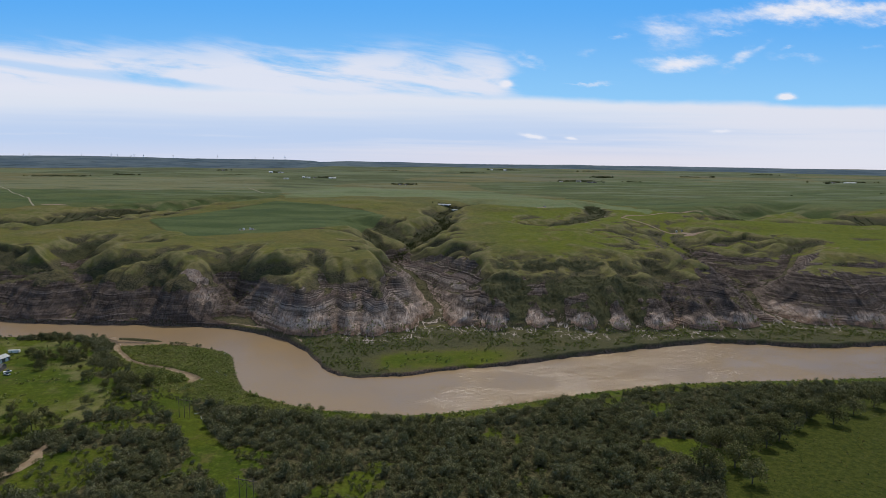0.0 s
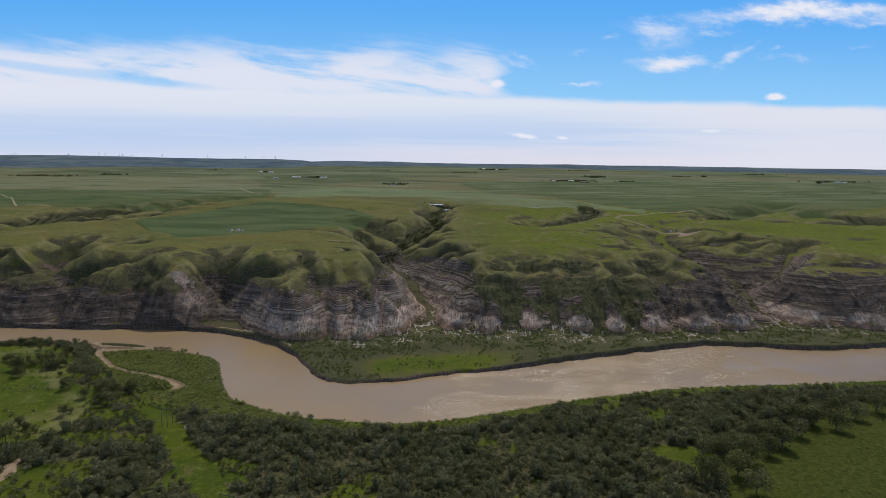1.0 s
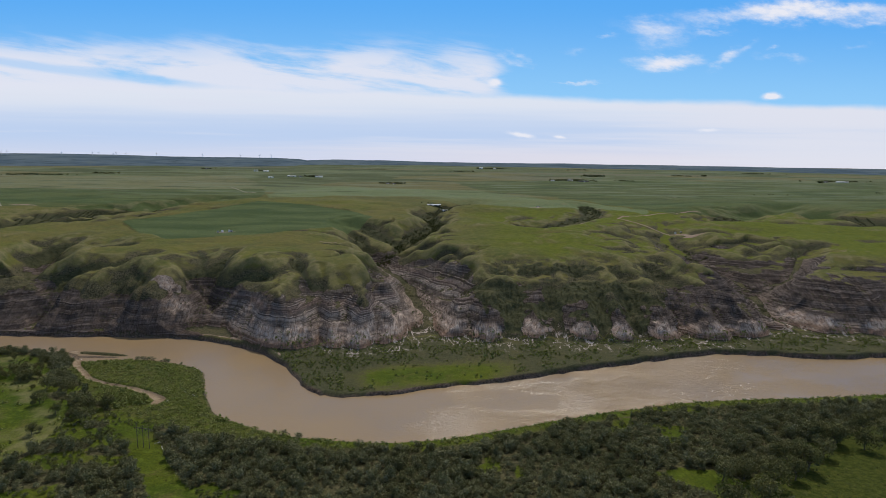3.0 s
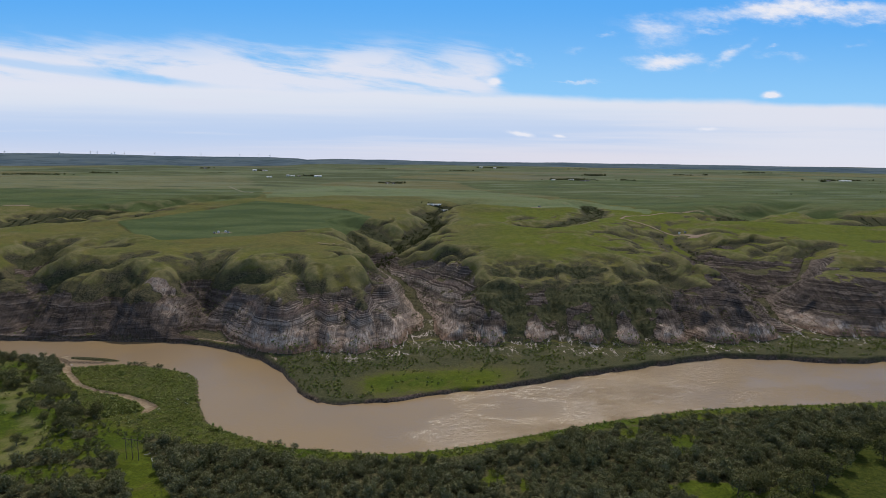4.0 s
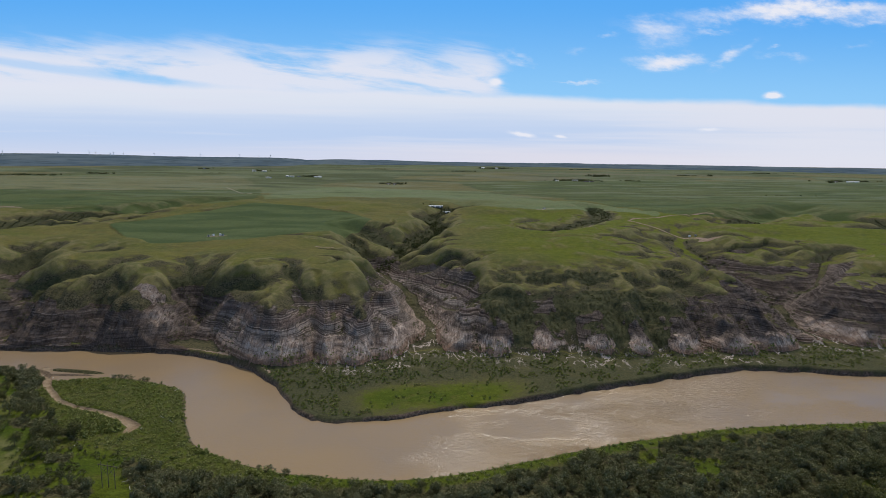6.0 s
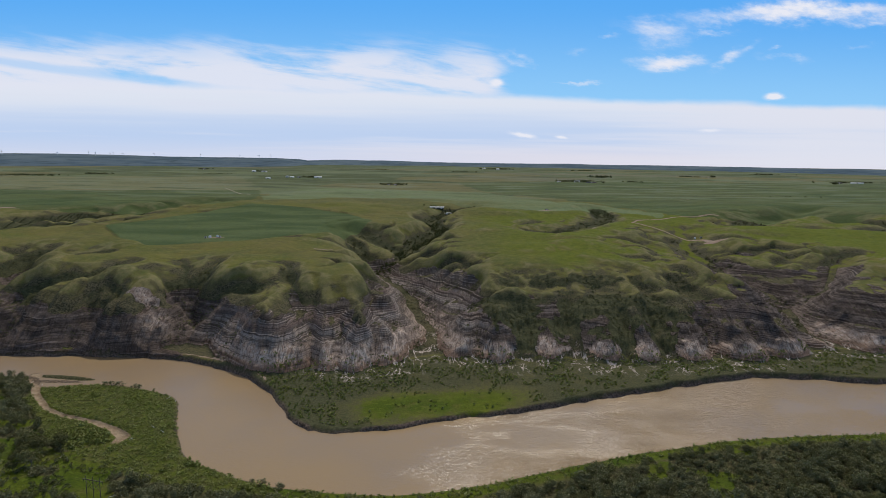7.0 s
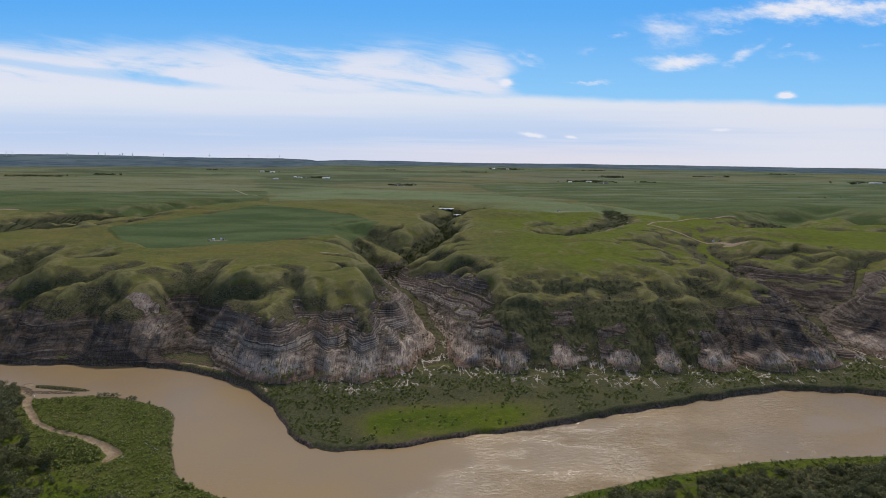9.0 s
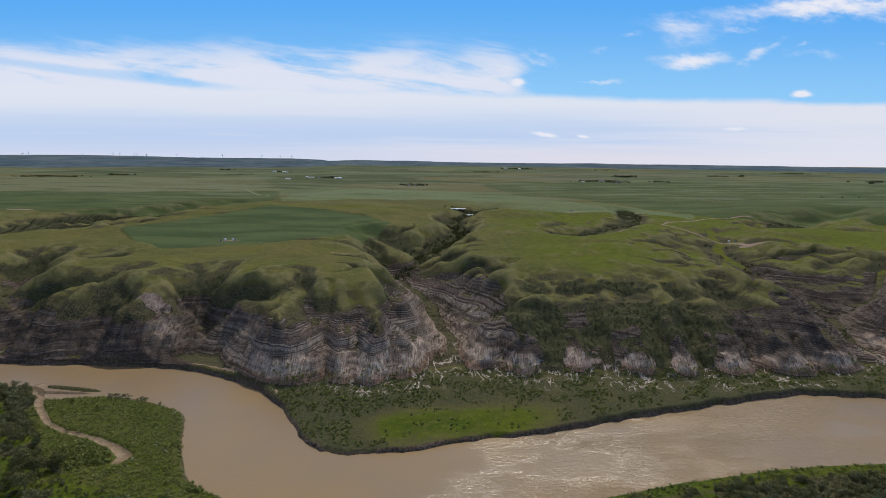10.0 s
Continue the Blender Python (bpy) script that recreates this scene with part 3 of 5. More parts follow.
    col = n.mix(n.math("MULTIPLY", vein, n.ramp(n.noise(p, 0.11, 3, 0.6), 0.40, 0.54, 0.0, 0.85)), col, (0.60, 0.52, 0.44))
    mud = n.mix(n.ramp(n.noise(p, 0.6, 4, 0.7), 0.35, 0.65), (0.060, 0.045, 0.034), (0.21, 0.155, 0.11))
    col = n.mix(n.attr("mud"), col, mud)
    col = n.mix(n.ramp(fine, 0.38, 0.66, 0.0, 0.5), col, n.mix(0.55, col, (0.01, 0.012, 0.006)))
    bump = n.math("ADD", n.math("ADD", n.math("MULTIPLY", fine, 0.4), n.math("MULTIPLY", n.math("MULTIPLY", rill, bare), 3.4)), n.math("MULTIPLY", n.noise(p, 0.5, 4, 0.7), n.math("ADD", 0.5, n.math("MULTIPLY", bare, 1.6))))
    col = n.mix(n.math("MAXIMUM", n.attr("valley"), bare), n.put("ShaderNodeVectorMath", operation="MULTIPLY", ins={0: col, 1: (1.01, 0.99, 1.12)}).outputs[0], col)
    finish(n, col, 0.95, bump, 0.8, 1.0, 0.05)
    return m


def river_material():
    m, n = material("river_water")
    p = n.put("ShaderNodeNewGeometry").outputs["Position"]
    x = n.put("ShaderNodeSeparateXYZ", ins={0: p})
    silt = n.mix(n.ramp(n.noise(p, 0.012, 3, 0.5), 0.35, 0.65), (0.300, 0.205, 0.108), (0.272, 0.194, 0.120))
    along = n.put("ShaderNodeMapping", ins={0: p, "Rotation": (0, 0, radians(-22)), "Scale": (0.5, 1.0, 1.0)}).outputs[0]
    waves = n.math("ADD", n.noise(along, 0.42, 4, 0.62), n.math("MULTIPLY", n.noise(along, 1.6, 2, 0.6), 0.35))
    gust = n.ramp(n.math("ADD", x.outputs[0], n.math("MULTIPLY", n.noise(p, 0.012, 3, 0.6), 120.0)), 0.0, 150.0, 0.10, 1.0)
    gust = n.math("MULTIPLY", gust, n.ramp(x.outputs[0], 150.0, 260.0, 1.0, 0.4))
    gust = n.math("MULTIPLY", gust, n.ramp(n.noise(along, 0.022, 4, 0.6), 0.40, 0.58, 0.22, 1.0))
    normal = n.put("ShaderNodeBump", ins={"Height": waves, "Strength": gust, "Distance": 1.5}).outputs[0]
    b = n.put("ShaderNodeBsdfPrincipled", ins={"Base Color": silt, "Roughness": 0.24, "IOR": 1.33, "Specular IOR Level": 0.5, "Normal": normal})
    n.put("ShaderNodeOutputMaterial", ins={"Surface": b.outputs[0]})
    return m


MEADOW_RIGHT = [(500, 404), (300, 384), (270, 368), (245, 352), (222, 350), (200, 329), (185, 317), (170, 307), (160, 284), (152, 262), (140, 225), (500, 180)]
GLADE = [(112, 326), (128, 332), (146, 330), (160, 316), (162, 296), (150, 286), (140, 298), (130, 312)]
CORRIDOR = [(-186, 380), (-164, 376), (-135, 335), (-110, 301), (-92, 276), (-70, 246), (-92, 246), (-110, 276), (-131, 301), (-154, 335)]
MEADOW_LEFT = [(-520, 500), (-320, 506), (-292, 490), (-276, 462), (-262, 440), (-250, 418), (-222, 398), (-216, 372), (-214, 348), (-226, 322), (-240, 300), (-520, 300)]
GLADE_LEFT = [(-212, 300), (-180, 312), (-168, 296), (-172, 262), (-210, 255)]
SPIT = [(-285, 512), (-160, 480), (-135, 405), (-90, 370), (-60, 360), (-60, 352), (-96, 357), (-125, 366), (-150, 374), (-185, 392), (-215, 410), (-240, 440), (-268, 470)]
CREEK = [(-294, 520, 5), (-284, 506, 3), (-268, 482, 1.9), (-246, 458, 1.5), (-230, 448, 1.5), (-205, 439, 1.8), (-188, 429, 2.6), (-178, 420, 3.2), (-179, 412, 1.4)]
TRACK = [(-262, 250, 2), (-220, 276, 2.6), (-213, 284, 2.6), (-211, 296, 2.6), (-216, 304, 2.4), (-214, 318, 0.5), (-205, 330, 0.3), (-198, 364, 0.2), (-191, 381, 0.1), (-182, 396, 0.1), (-179, 412, 0.3)]
WELL_ROAD = [(364, 856, 3.4), (346, 872, 3.0), (336, 890, 1.4), (312, 930, 1.4), (289, 948, 1.4), (279, 963, 1.4), (293, 982, 1.4), (351, 1022, 1.2), (447, 1060, 1.0)]
FARM_ROAD = [(198, 895, 1.0), (215, 935, 1.0), (233, 978, 1.1), (255, 1009, 1.2), (268, 1018, 1.2)]
PRAIRIE_TRACK = [(-1012, 1378, 1.2), (-880, 1230, 1.2), (-777, 1128, 1.2), (-666, 978, 1.2)]
FIELD_TRACK = [(-465, 1432, 1.3), (-430, 1370, 1.3), (-392, 1310, 1.6), (-368, 1302, 2.4)]

FIELD_A = [(-1300, 1250), (-882, 1308), (-378, 1387), (-315, 1165), (-356, 1096), (-408, 1061), (-579, 997), (-652, 980), (-1000, 950)]
FIELD_B = [(-1700, 1640), (-1179, 1731), (-569, 1867), (-378, 1387), (-882, 1308), (-1300, 1250)]
FIELD_C = [(-302, 1144), (-80, 1243), (-3, 1160), (172, 1055), (270, 1075), (347, 1026), (362, 1069), (217, 1198), (105, 1381), (-17, 1443), (-229, 1498), (-339, 1316)]
FIELD_D = [(42, 1768), (1431, 2005), (900, 1200), (745, 1067), (381, 1032), (362, 1069), (244, 1224), (108, 1413)]


def blur(v, k):
    """Mean over a square of 2k + 1 cells."""
    for axis in (0, 1):
        c = np.cumsum(np.concatenate([np.repeat(np.take(v, [0], axis), k + 1, axis), v, np.repeat(np.take(v, [-1], axis), k, axis)], axis), axis)
        n = v.shape[axis]
        v = (np.take(c, np.arange(2 * k + 1, 2 * k + 1 + n), axis) - np.take(c, np.arange(n), axis)) / (2 * k + 1)
    return v


def build_land():
    xs, ys = grid_lines()
    x, y = np.meshgrid(xs, ys)
    z, a = land(x, y)
    far = a["far"]
    # creek, bar in the river, tracks
    rc, wc = line_dist(x, y, CREEK)
    creek = smooth(rc, wc + 2.0, wc - 1.0) * ~far
    z = z - creek * (z - 0.35) * 0.9
    bar = np.exp(-(((x + 268) + 0.2 * (y - 515)) / 27) ** 4 - ((y - 515.5 + 0.16 * (x + 268)) / 4.2) ** 2)
    shoal = np.exp(-((x + 272) / 40) ** 4 - ((y - 508) / 8) ** 2)
    z = np.maximum(z, -2.5 + 4.0 * bar)
    z = np.maximum(z, -2.5 + 2.75 * shoal)
    calm = a["calm"]
    gx, gy = np.gradient(calm, axis=1) / np.gradient(x, axis=1), np.gradient(calm, axis=0) / np.gradient(y, axis=0)
    slope = np.hypot(gx, gy)
    convex = (calm - blur(calm, 6)) * smooth(y, 1300, 1000)
    convex2 = (calm - blur(calm, 16)) * smooth(y, 1300, 1000)
    patch = fbm(x / 45, y / 45, 3, 81)
    patch2 = fbm(x / 13, y / 13, 3, 82)
    d, hollow = a["d"], a["hollow"]
    # woods on part of the slope, between the buttresses
    wx = x + 42 * fbm(x / 30, y / 34, 3, 83)
    wooded = smooth(wx, 36, 58) * smooth(wx, 200, 178) * smooth(z + 7 * patch2, 9, 17) * (d > 2) * smooth(a["dd"] + 9 * patch2, 88, 74) * (1 - 0.85 * smooth(fbm(x / 19, y / 13, 3, 87), 0.12, 0.34))
    knob = np.zeros_like(x)
    for foot, lean, half, out in RIBS:
        if 20 < foot < 190:
            knob = np.maximum(knob, smooth(np.abs(x - foot - lean * d), half * np.clip(1.15 - 0.032 * z, 0.3, 1), half * np.clip(0.75 - 0.026 * z, 0.1, 1)))
    crumb = fbm(x / 5, y / 5, 2, 86)
    wooded = wooded * (1 - 0.95 * smooth(knob + 0.4 * crumb, 0.2, 0.7) * smooth(z + 6 * patch2 + 7 * crumb, 27, 13))
    rock = smooth(slope, 0.22, 0.42) * smooth(z, 5.2, 6.5) * smooth(z + 11 * patch + 4 * patch2 - 15 * np.exp(-((x - 8) / 34) ** 4 - ((y - 690) / 70) ** 4) - 14 * smooth(x, 225, 290) - 4 * smooth(hollow, 0.2, 0.8), 40, 29) * smooth(d, 330, 250)
    rock = np.where(far, rock * (1 - 0.9 * wooded), 0)
    cut_foot = far * smooth(x, -190, -215) * smooth(d, 14, 6) * smooth(a["d_far"], 1.0, 2.5)
    rock = np.maximum(rock, cut_foot * (0.75 + 0.6 * patch2))
    pale = np.clip(smooth(z + 4 * patch2 + 8 * smooth(x, 10, 40), 23, 17) * (0.06 + 0.14 * smooth(x, -165, -140) * smooth(x, 20, 0) + 0.25 * smooth(x, 20, 50) + 0.15 * smooth(z, 13, 9) + 0.85 * smooth(convex2, -0.7, 1.0)) * smooth(x, -190, -150) + 0.8 * np.exp(-((x + 236) / 11) ** 2 - ((y - 588) / 9) ** 2) + 0.38 * hollow * smooth(x, 268, 295) * smooth(y, 800, 760) * smooth(patch2, -0.25, 0.2), 0, 1)
    fan = np.zeros_like(x)
    for foot, lean, half, out in RIBS:
        if foot > -150:
            reach = half * np.clip(1.12 - 0.062 * (z - 5), 0, 1) + 0.01
            fan = np.maximum(fan, smooth(np.abs(x + 3.0 * crumb - foot - lean * d) / (reach * (0.72 if foot < 0 else 1.0)), 1.0, 0.72) * smooth(z, 19, 16))
    fan = fan * far * smooth(d, -14, -8) * smooth(z, 5.0, 6.2) * smooth(hollow, 0.6, 0.2)
    pale = np.maximum(pale * (1 - 0.5 * smooth(x, 20, 50)), fan * (0.85 + 0.3 * crumb))
    outcrop = np.exp(-((x + 252 + 6 * crumb) / 13) ** 2 - ((y - 606 + 5 * patch2) / 8) ** 2)
    rock = np.maximum(np.maximum(rock, 0.95 * fan), smooth(outcrop, 0.25, 0.55))
    pale = np.maximum(pale, 0.75 * outcrop)
    # real scrub, plus shade painted on hollows and slopes facing the camera
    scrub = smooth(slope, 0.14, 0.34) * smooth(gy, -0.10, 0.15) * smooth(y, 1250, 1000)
    # dry ridge grass, strengthened to paint the crests as sunlit
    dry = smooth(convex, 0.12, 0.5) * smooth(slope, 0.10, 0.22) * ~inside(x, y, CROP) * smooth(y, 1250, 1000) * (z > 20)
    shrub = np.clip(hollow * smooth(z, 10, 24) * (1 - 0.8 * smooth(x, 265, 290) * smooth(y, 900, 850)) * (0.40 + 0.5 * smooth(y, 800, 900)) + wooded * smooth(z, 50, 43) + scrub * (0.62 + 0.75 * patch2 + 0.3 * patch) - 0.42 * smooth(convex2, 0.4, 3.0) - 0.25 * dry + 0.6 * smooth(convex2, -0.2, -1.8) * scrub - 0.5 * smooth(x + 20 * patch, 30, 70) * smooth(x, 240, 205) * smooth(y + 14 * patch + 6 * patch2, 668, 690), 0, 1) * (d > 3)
    shrub = np.maximum(shrub, smooth(d, 2, 8) * smooth(z, 46, 38) * (0.78 + 0.3 * patch2))
    rock = rock * (1 - 0.6 * smooth(convex2, -0.4, -1.6) * smooth(x, 0, 45) * smooth(x, 240, 205))
    bench = smooth(a["dd"] + 4 * patch2, 97, 103) * smooth(a["dd"] + 4 * patch2, 121, 113) * smooth(x + 20 * patch, 42, 66) * smooth(x + 20 * patch, 196, 172)
    shrub = np.maximum(shrub, bench * smooth(patch2 + 0.6 * crumb, -0.25, 0.1))
    bush = np.clip(hollow * smooth(z, 12, 24) * (0.5 + 0.45 * smooth(y, 800, 900)) * (1 - 0.75 * smooth(x, 255, 285) * smooth(y, 860, 820)) + wooded + 1.2 * bench * shrub + 0.50 * scrub * smooth(convex2, 0.2, -1.8) + 0.10 * scrub, 0, 1) * shrub
    pasture = inside(x + 13, y - 13, MEADOW_RIGHT)
    grazed = inside(x, y, MEADOW_LEFT)
    open_floor = pasture | grazed | inside(x, y, GLADE) | inside(x, y, CORRIDOR) | inside(x, y, GLADE_LEFT)
    gap = fbm(x / 42, y / 42, 2, 111) + 0.8 * fbm(x / 14, y / 14, 2, 112) < np.where(x > 60, -0.72, -0.40)
    litter = np.where(inside(x, y, SPIT), 0.30, np.where(gap, 0.05, 0.80)) * (1 - 0.9 * smooth(a["d_near"], 15, 9) * (x > -75))
    shrub = np.where(far, shrub, np.where(open_floor, 0.25 * patch, litter))
    dry = np.where(far, dry, smooth(patch + 0.5 * patch2, -0.2, 0.3) * 1.2 * grazed)
    meadow = np.exp(-((x + 5 - 0.4 * (y - 470)) / 62) ** 4 - ((y - 468 - 0.12 * x) / 22) ** 2)
    terrace = far & (d < 2)
    lush = np.where(far, 0.0, 1.0)
    lush = np.where(terrace, np.clip(0.15 + 0.3 * patch + meadow * (0.85 + 1.1 * patch2), 0, 1), lush)
    tip = smooth(x, -34, -58) * smooth(x, -150, -110)
    shrub = np.where(terrace, np.clip(0.72 - 0.9 * meadow * (1 + patch2) + 0.3 * patch2 + 0.35 * tip, 0, 1), shrub)
    bush = np.where(terrace, shrub, bush) * (1 - cut_foot)
    up = far & (d > 90)
    lush = np.where(up, np.clip(1.0 * smooth(x, 10, 140) * smooth(slope, 0.30, 0.12) * smooth(y + 30 * patch, 665, 730) + 0.30 * smooth(patch, 0.0, 0.5), 0, 1), lush)
    # fields of the plain
    crop = inside(x, y, CROP).astype(float)
    light, tan = np.zeros_like(x), np.zeros_like(x)
    plain = far & (y > 1060)
    streak = fbm(x / 520, y / 95 + 0.1 * x / 95, 3, 84)
    streak2 = fbm(x / 210, y / 60, 3, 85)
    lush = np.where(plain, np.clip(0.20 + 0.5 * streak2, 0, 0.8), lush)
    for poly, dark in ((FIELD_A, 1), (FIELD_B, 2), (FIELD_C, 0), (FIELD_D, 1)):
        m = inside(x + 12 * patch, y + 14 * patch, poly)
        crop = np.where(m, (0.85 + 0.3 * streak2) * (dark == 1), crop)
        light = np.where(m, (0.75 + 0.5 * streak2) * (dark == 0), light)
        shrub = np.where(m, 0, shrub)
        tan = np.where(m & (dark == 2), 0.85 + 0.6 * streak2, tan)
    shrub = np.where(inside(x, y, CROP), 0, shrub)
    shrub = np.maximum(shrub, 0.75 * smooth(bar, 0.3, 0.6))
    sand = creek.copy()
    sand = np.maximum(sand, smooth(shoal, 0.35, 0.6) * (1 - smooth(bar, 0.3, 0.6)))
    for road in (TRACK, WELL_ROAD, FARM_ROAD):
        r, w = line_dist(x, y, road)
        worn = 1.0 if road is not TRACK else 0.46 + 0.54 * smooth(w, 0.8, 2.0)
        sand = np.maximum(sand, worn * smooth(r, w + 1.3, w * 0.7))
    silt = smooth(a["d_far"], 4.0, 5.5) * smooth(a["d_far"], 9.5, 7.0) * smooth(x, -215, -195) * smooth(x, -105, -130) * far
    sand = np.maximum(sand, silt * (0.55 + 0.5 * patch2))
    wash = np.where(far, smooth(d + 18 * fbm(x / 26, y / 26, 2, 92), -30, -8) * smooth(z, 9, 6.5), 0)
    wash = wash * smooth(x, -120, -70)
    for cx, cy, w, h in ((-643, 995, 26, 7), (-263, 801, 14, 4), (356, 862, 18, 7), (-124, 742, 12, 3), (480, 1295, 26, 5), (175, 1069, 18, 4)):
        sand = np.maximum(sand, 0.62 * smooth(((x - cx) / w) ** 2 + ((y - cy) / h) ** 2, 1.2, 0.7))
    mud = np.where(far, smooth(a["d_far"] + 1.5 * patch2, 3.4, 1.6), smooth(a["d_near"], 2.6, 0.6)) * np.where(far, smooth(z, 4.2, 2.4), smooth(z, 4.4, 3.2)) * (bar < 0.3)
    cols, rows = len(xs), len(ys)
    idx = np.arange(cols * rows).reshape(rows, cols)
    quads = np.stack([idx[:-1, :-1], idx[:-1, 1:], idx[1:, 1:], idx[1:, :-1]], -1).reshape(-1, 4)
    me = bpy.data.meshes.new("ground")
    me.vertices.add(cols * rows)
    me.vertices.foreach_set("co", np.stack([x, y, z], -1).ravel())
    me.loops.add(quads.size)
    me.loops.foreach_set("vertex_index", quads.ravel())
    me.polygons.add(len(quads))
    me.polygons.foreach_set("loop_start", np.arange(0, quads.size, 4))
    me.polygons.foreach_set("loop_total", np.full(len(quads), 4))
    me.polygons.foreach_set("use_smooth", np.ones(len(quads), bool))
    me.update()
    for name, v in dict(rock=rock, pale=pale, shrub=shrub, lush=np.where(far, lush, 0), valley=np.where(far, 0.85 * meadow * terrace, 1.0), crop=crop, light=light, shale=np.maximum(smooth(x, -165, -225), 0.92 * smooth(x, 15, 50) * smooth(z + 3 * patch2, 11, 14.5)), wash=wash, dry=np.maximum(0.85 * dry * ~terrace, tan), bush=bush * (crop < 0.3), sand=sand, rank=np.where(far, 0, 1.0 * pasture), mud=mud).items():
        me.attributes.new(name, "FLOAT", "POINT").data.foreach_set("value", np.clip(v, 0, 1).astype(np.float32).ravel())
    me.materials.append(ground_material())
    ob = tagged(new("ground", me), "grassy prairie and valley floor with eroded rocky river scarp", "ground", kind="structure")
    return ob, xs, ys, z


ground, GX, GY, GZ = build_land()


def height(x, y):
    """Height of the built ground at a place."""
    return float(heights(np.array([float(x)]), np.array([float(y)]))[0])


def build_river():
    xs = np.array(grow(-470, -5400, 20, 1.1)[::-1] + list(np.linspace(-470, 490, 97)) + grow(490, 5400, 20, 1.1))
    near, far = curve_at(NEAR_BANK, xs) - 26, curve_at(FAR_BANK, xs) + 9
    bm = bmesh.new()
    rows = [[bm.verts.new((px, a + (b - a) * k / 6, 0.0)) for k in range(7)] for px, a, b in zip(xs, near, far)]
    for r0, r1 in zip(rows[:-1], rows[1:]):
        for k in range(6):
            bm.faces.new((r0[k], r1[k], r1[k + 1], r0[k + 1]))
    me = bpy.data.meshes.new("water")
    bm.to_mesh(me)
    me.materials.append(river_material())
    return tagged(new("water", me), "muddy brown river with wind ripples and sun glitter", "river", kind="structure")


build_river()


# ---- plants ----
def leaf_material(name, dark, light, silver):
    m, n = material(name)
    p = n.put("ShaderNodeNewGeometry")
    tint, each = n.attr("tint"), p.outputs["Random Per Island"]
    own = n.put("ShaderNodeObjectInfo").outputs["Random"]
    v = n.math("ADD", n.math("MULTIPLY", n.math("ADD", tint, own), 0.5), n.math("MULTIPLY", n.math("SUBTRACT", each, 0.5), 0.7))
    col = n.mix(n.ramp(v, 0.05, 0.75, smooth=False), dark, light)
    col = n.mix(n.ramp(v, 0.72, 1.05), col, silver)
    b = n.put("ShaderNodeBsdfPrincipled", ins={"Base Color": col, "Roughness": 0.9, "Specular IOR Level": 0.02})
    t = n.put("ShaderNodeBsdfTranslucent", ins={"Color": n.mix(0.3, col, (0.10, 0.14, 0.01))})
    mix = n.put("ShaderNodeMixShader", ins={0: 0.22, 1: b.outputs[0], 2: t.outputs[0]})
    n.put("ShaderNodeOutputMaterial", ins={"Surface": mix.outputs[0]})
    return m


LEAF_TREE = leaf_material("cottonwood_leaves", (0.068, 0.070, 0.032), (0.175, 0.166, 0.072), (0.24, 0.225, 0.12))
LEAF_BUSH = leaf_material("thicket_leaves", (0.058, 0.063, 0.031), (0.166, 0.164, 0.080), (0.24, 0.235, 0.14))
LEAF_WILLOW = leaf_material("willow_leaves", (0.094, 0.116, 0.032), (0.215, 0.235, 0.070), (0.29, 0.29, 0.13))
LEAF_DARK = leaf_material("coulee_shrub_leaves", (0.072, 0.077, 0.036), (0.128, 0.132, 0.064), (0.17, 0.17, 0.09))


def bark_material():
    m, n = material("bark")
    p = n.put("ShaderNodeTexCoord").outputs["Object"]
    v = n.noise(p, 3.0, 4, 0.7)
    finish(n, n.mix(v, (0.06, 0.05, 0.04), (0.19, 0.165, 0.13)), 0.95, v, 0.5, 0.1)
    return m


BARK = bark_material()


def crown_shape(rng, count, size, wide, lobes, low=0.12):
    """Leaf clumps of a crown one unit high, as separate triangles: points (count, 3, 3)."""
    centres = []
    for k in range(lobes):
        a, r = rng.uniform(0, 2 * math.pi), wide * 0.5 * math.sqrt(rng.uniform(0, 0.6))
        h = rng.uniform(low + 0.22, 0.80) if k else 0.72
        centres.append((r * math.cos(a), r * math.sin(a), h, rng.uniform(0.17, 0.27) * (0.8 + 0.5 * wide)))
    out = np.zeros((count, 3, 3))
    for i in range(count):
        cx, cy, cz, cr = centres[i % lobes]
        v = Vector((rng.gauss(0, 1), rng.gauss(0, 1), rng.gauss(0.25, 1))).normalized()
        c = Vector((cx, cy, cz)) + v * cr * rng.uniform(0.72, 1.08)
        c.z = max(c.z, low * rng.uniform(0.3, 1.0))
        nrm = (v + Vector((rng.gauss(0, 0.55), rng.gauss(0, 0.55), rng.gauss(0.15, 0.55)))).normalized()
        t = nrm.orthogonal().normalized()
        t = Matrix.Rotation(rng.uniform(0, 6.28), 3, nrm) @ t
        b = nrm.cross(t)
        s = size * rng.uniform(0.6, 1.3)
        for k, (u, w) in enumerate(((-1.0, -0.6), (0.9, -0.7), (0.1, 1.0))):
            out[i, k] = c + t * u * s * 0.6 + b * w * s * 0.6
    return out


def leaf_mesh(name, leaves, mat, tints=None):
    """A mesh of separate triangles (n, 3, 3)."""
    n = len(leaves)
    me = bpy.data.meshes.new(name)
    me.vertices.add(3 * n)
    me.vertices.foreach_set("co", leaves.reshape(-1))
    me.loops.add(3 * n)
    me.loops.foreach_set("vertex_index", np.arange(3 * n))
    me.polygons.add(n)
    me.polygons.foreach_set("loop_start", np.arange(0, 3 * n, 3))
    me.polygons.foreach_set("loop_total", np.full(n, 3))
    me.update()
    if tints is not None:
        me.attributes.new("tint", "FLOAT", "POINT").data.foreach_set("value", np.repeat(tints, 3).astype(np.float32))
    me.materials.append(mat)
    return me


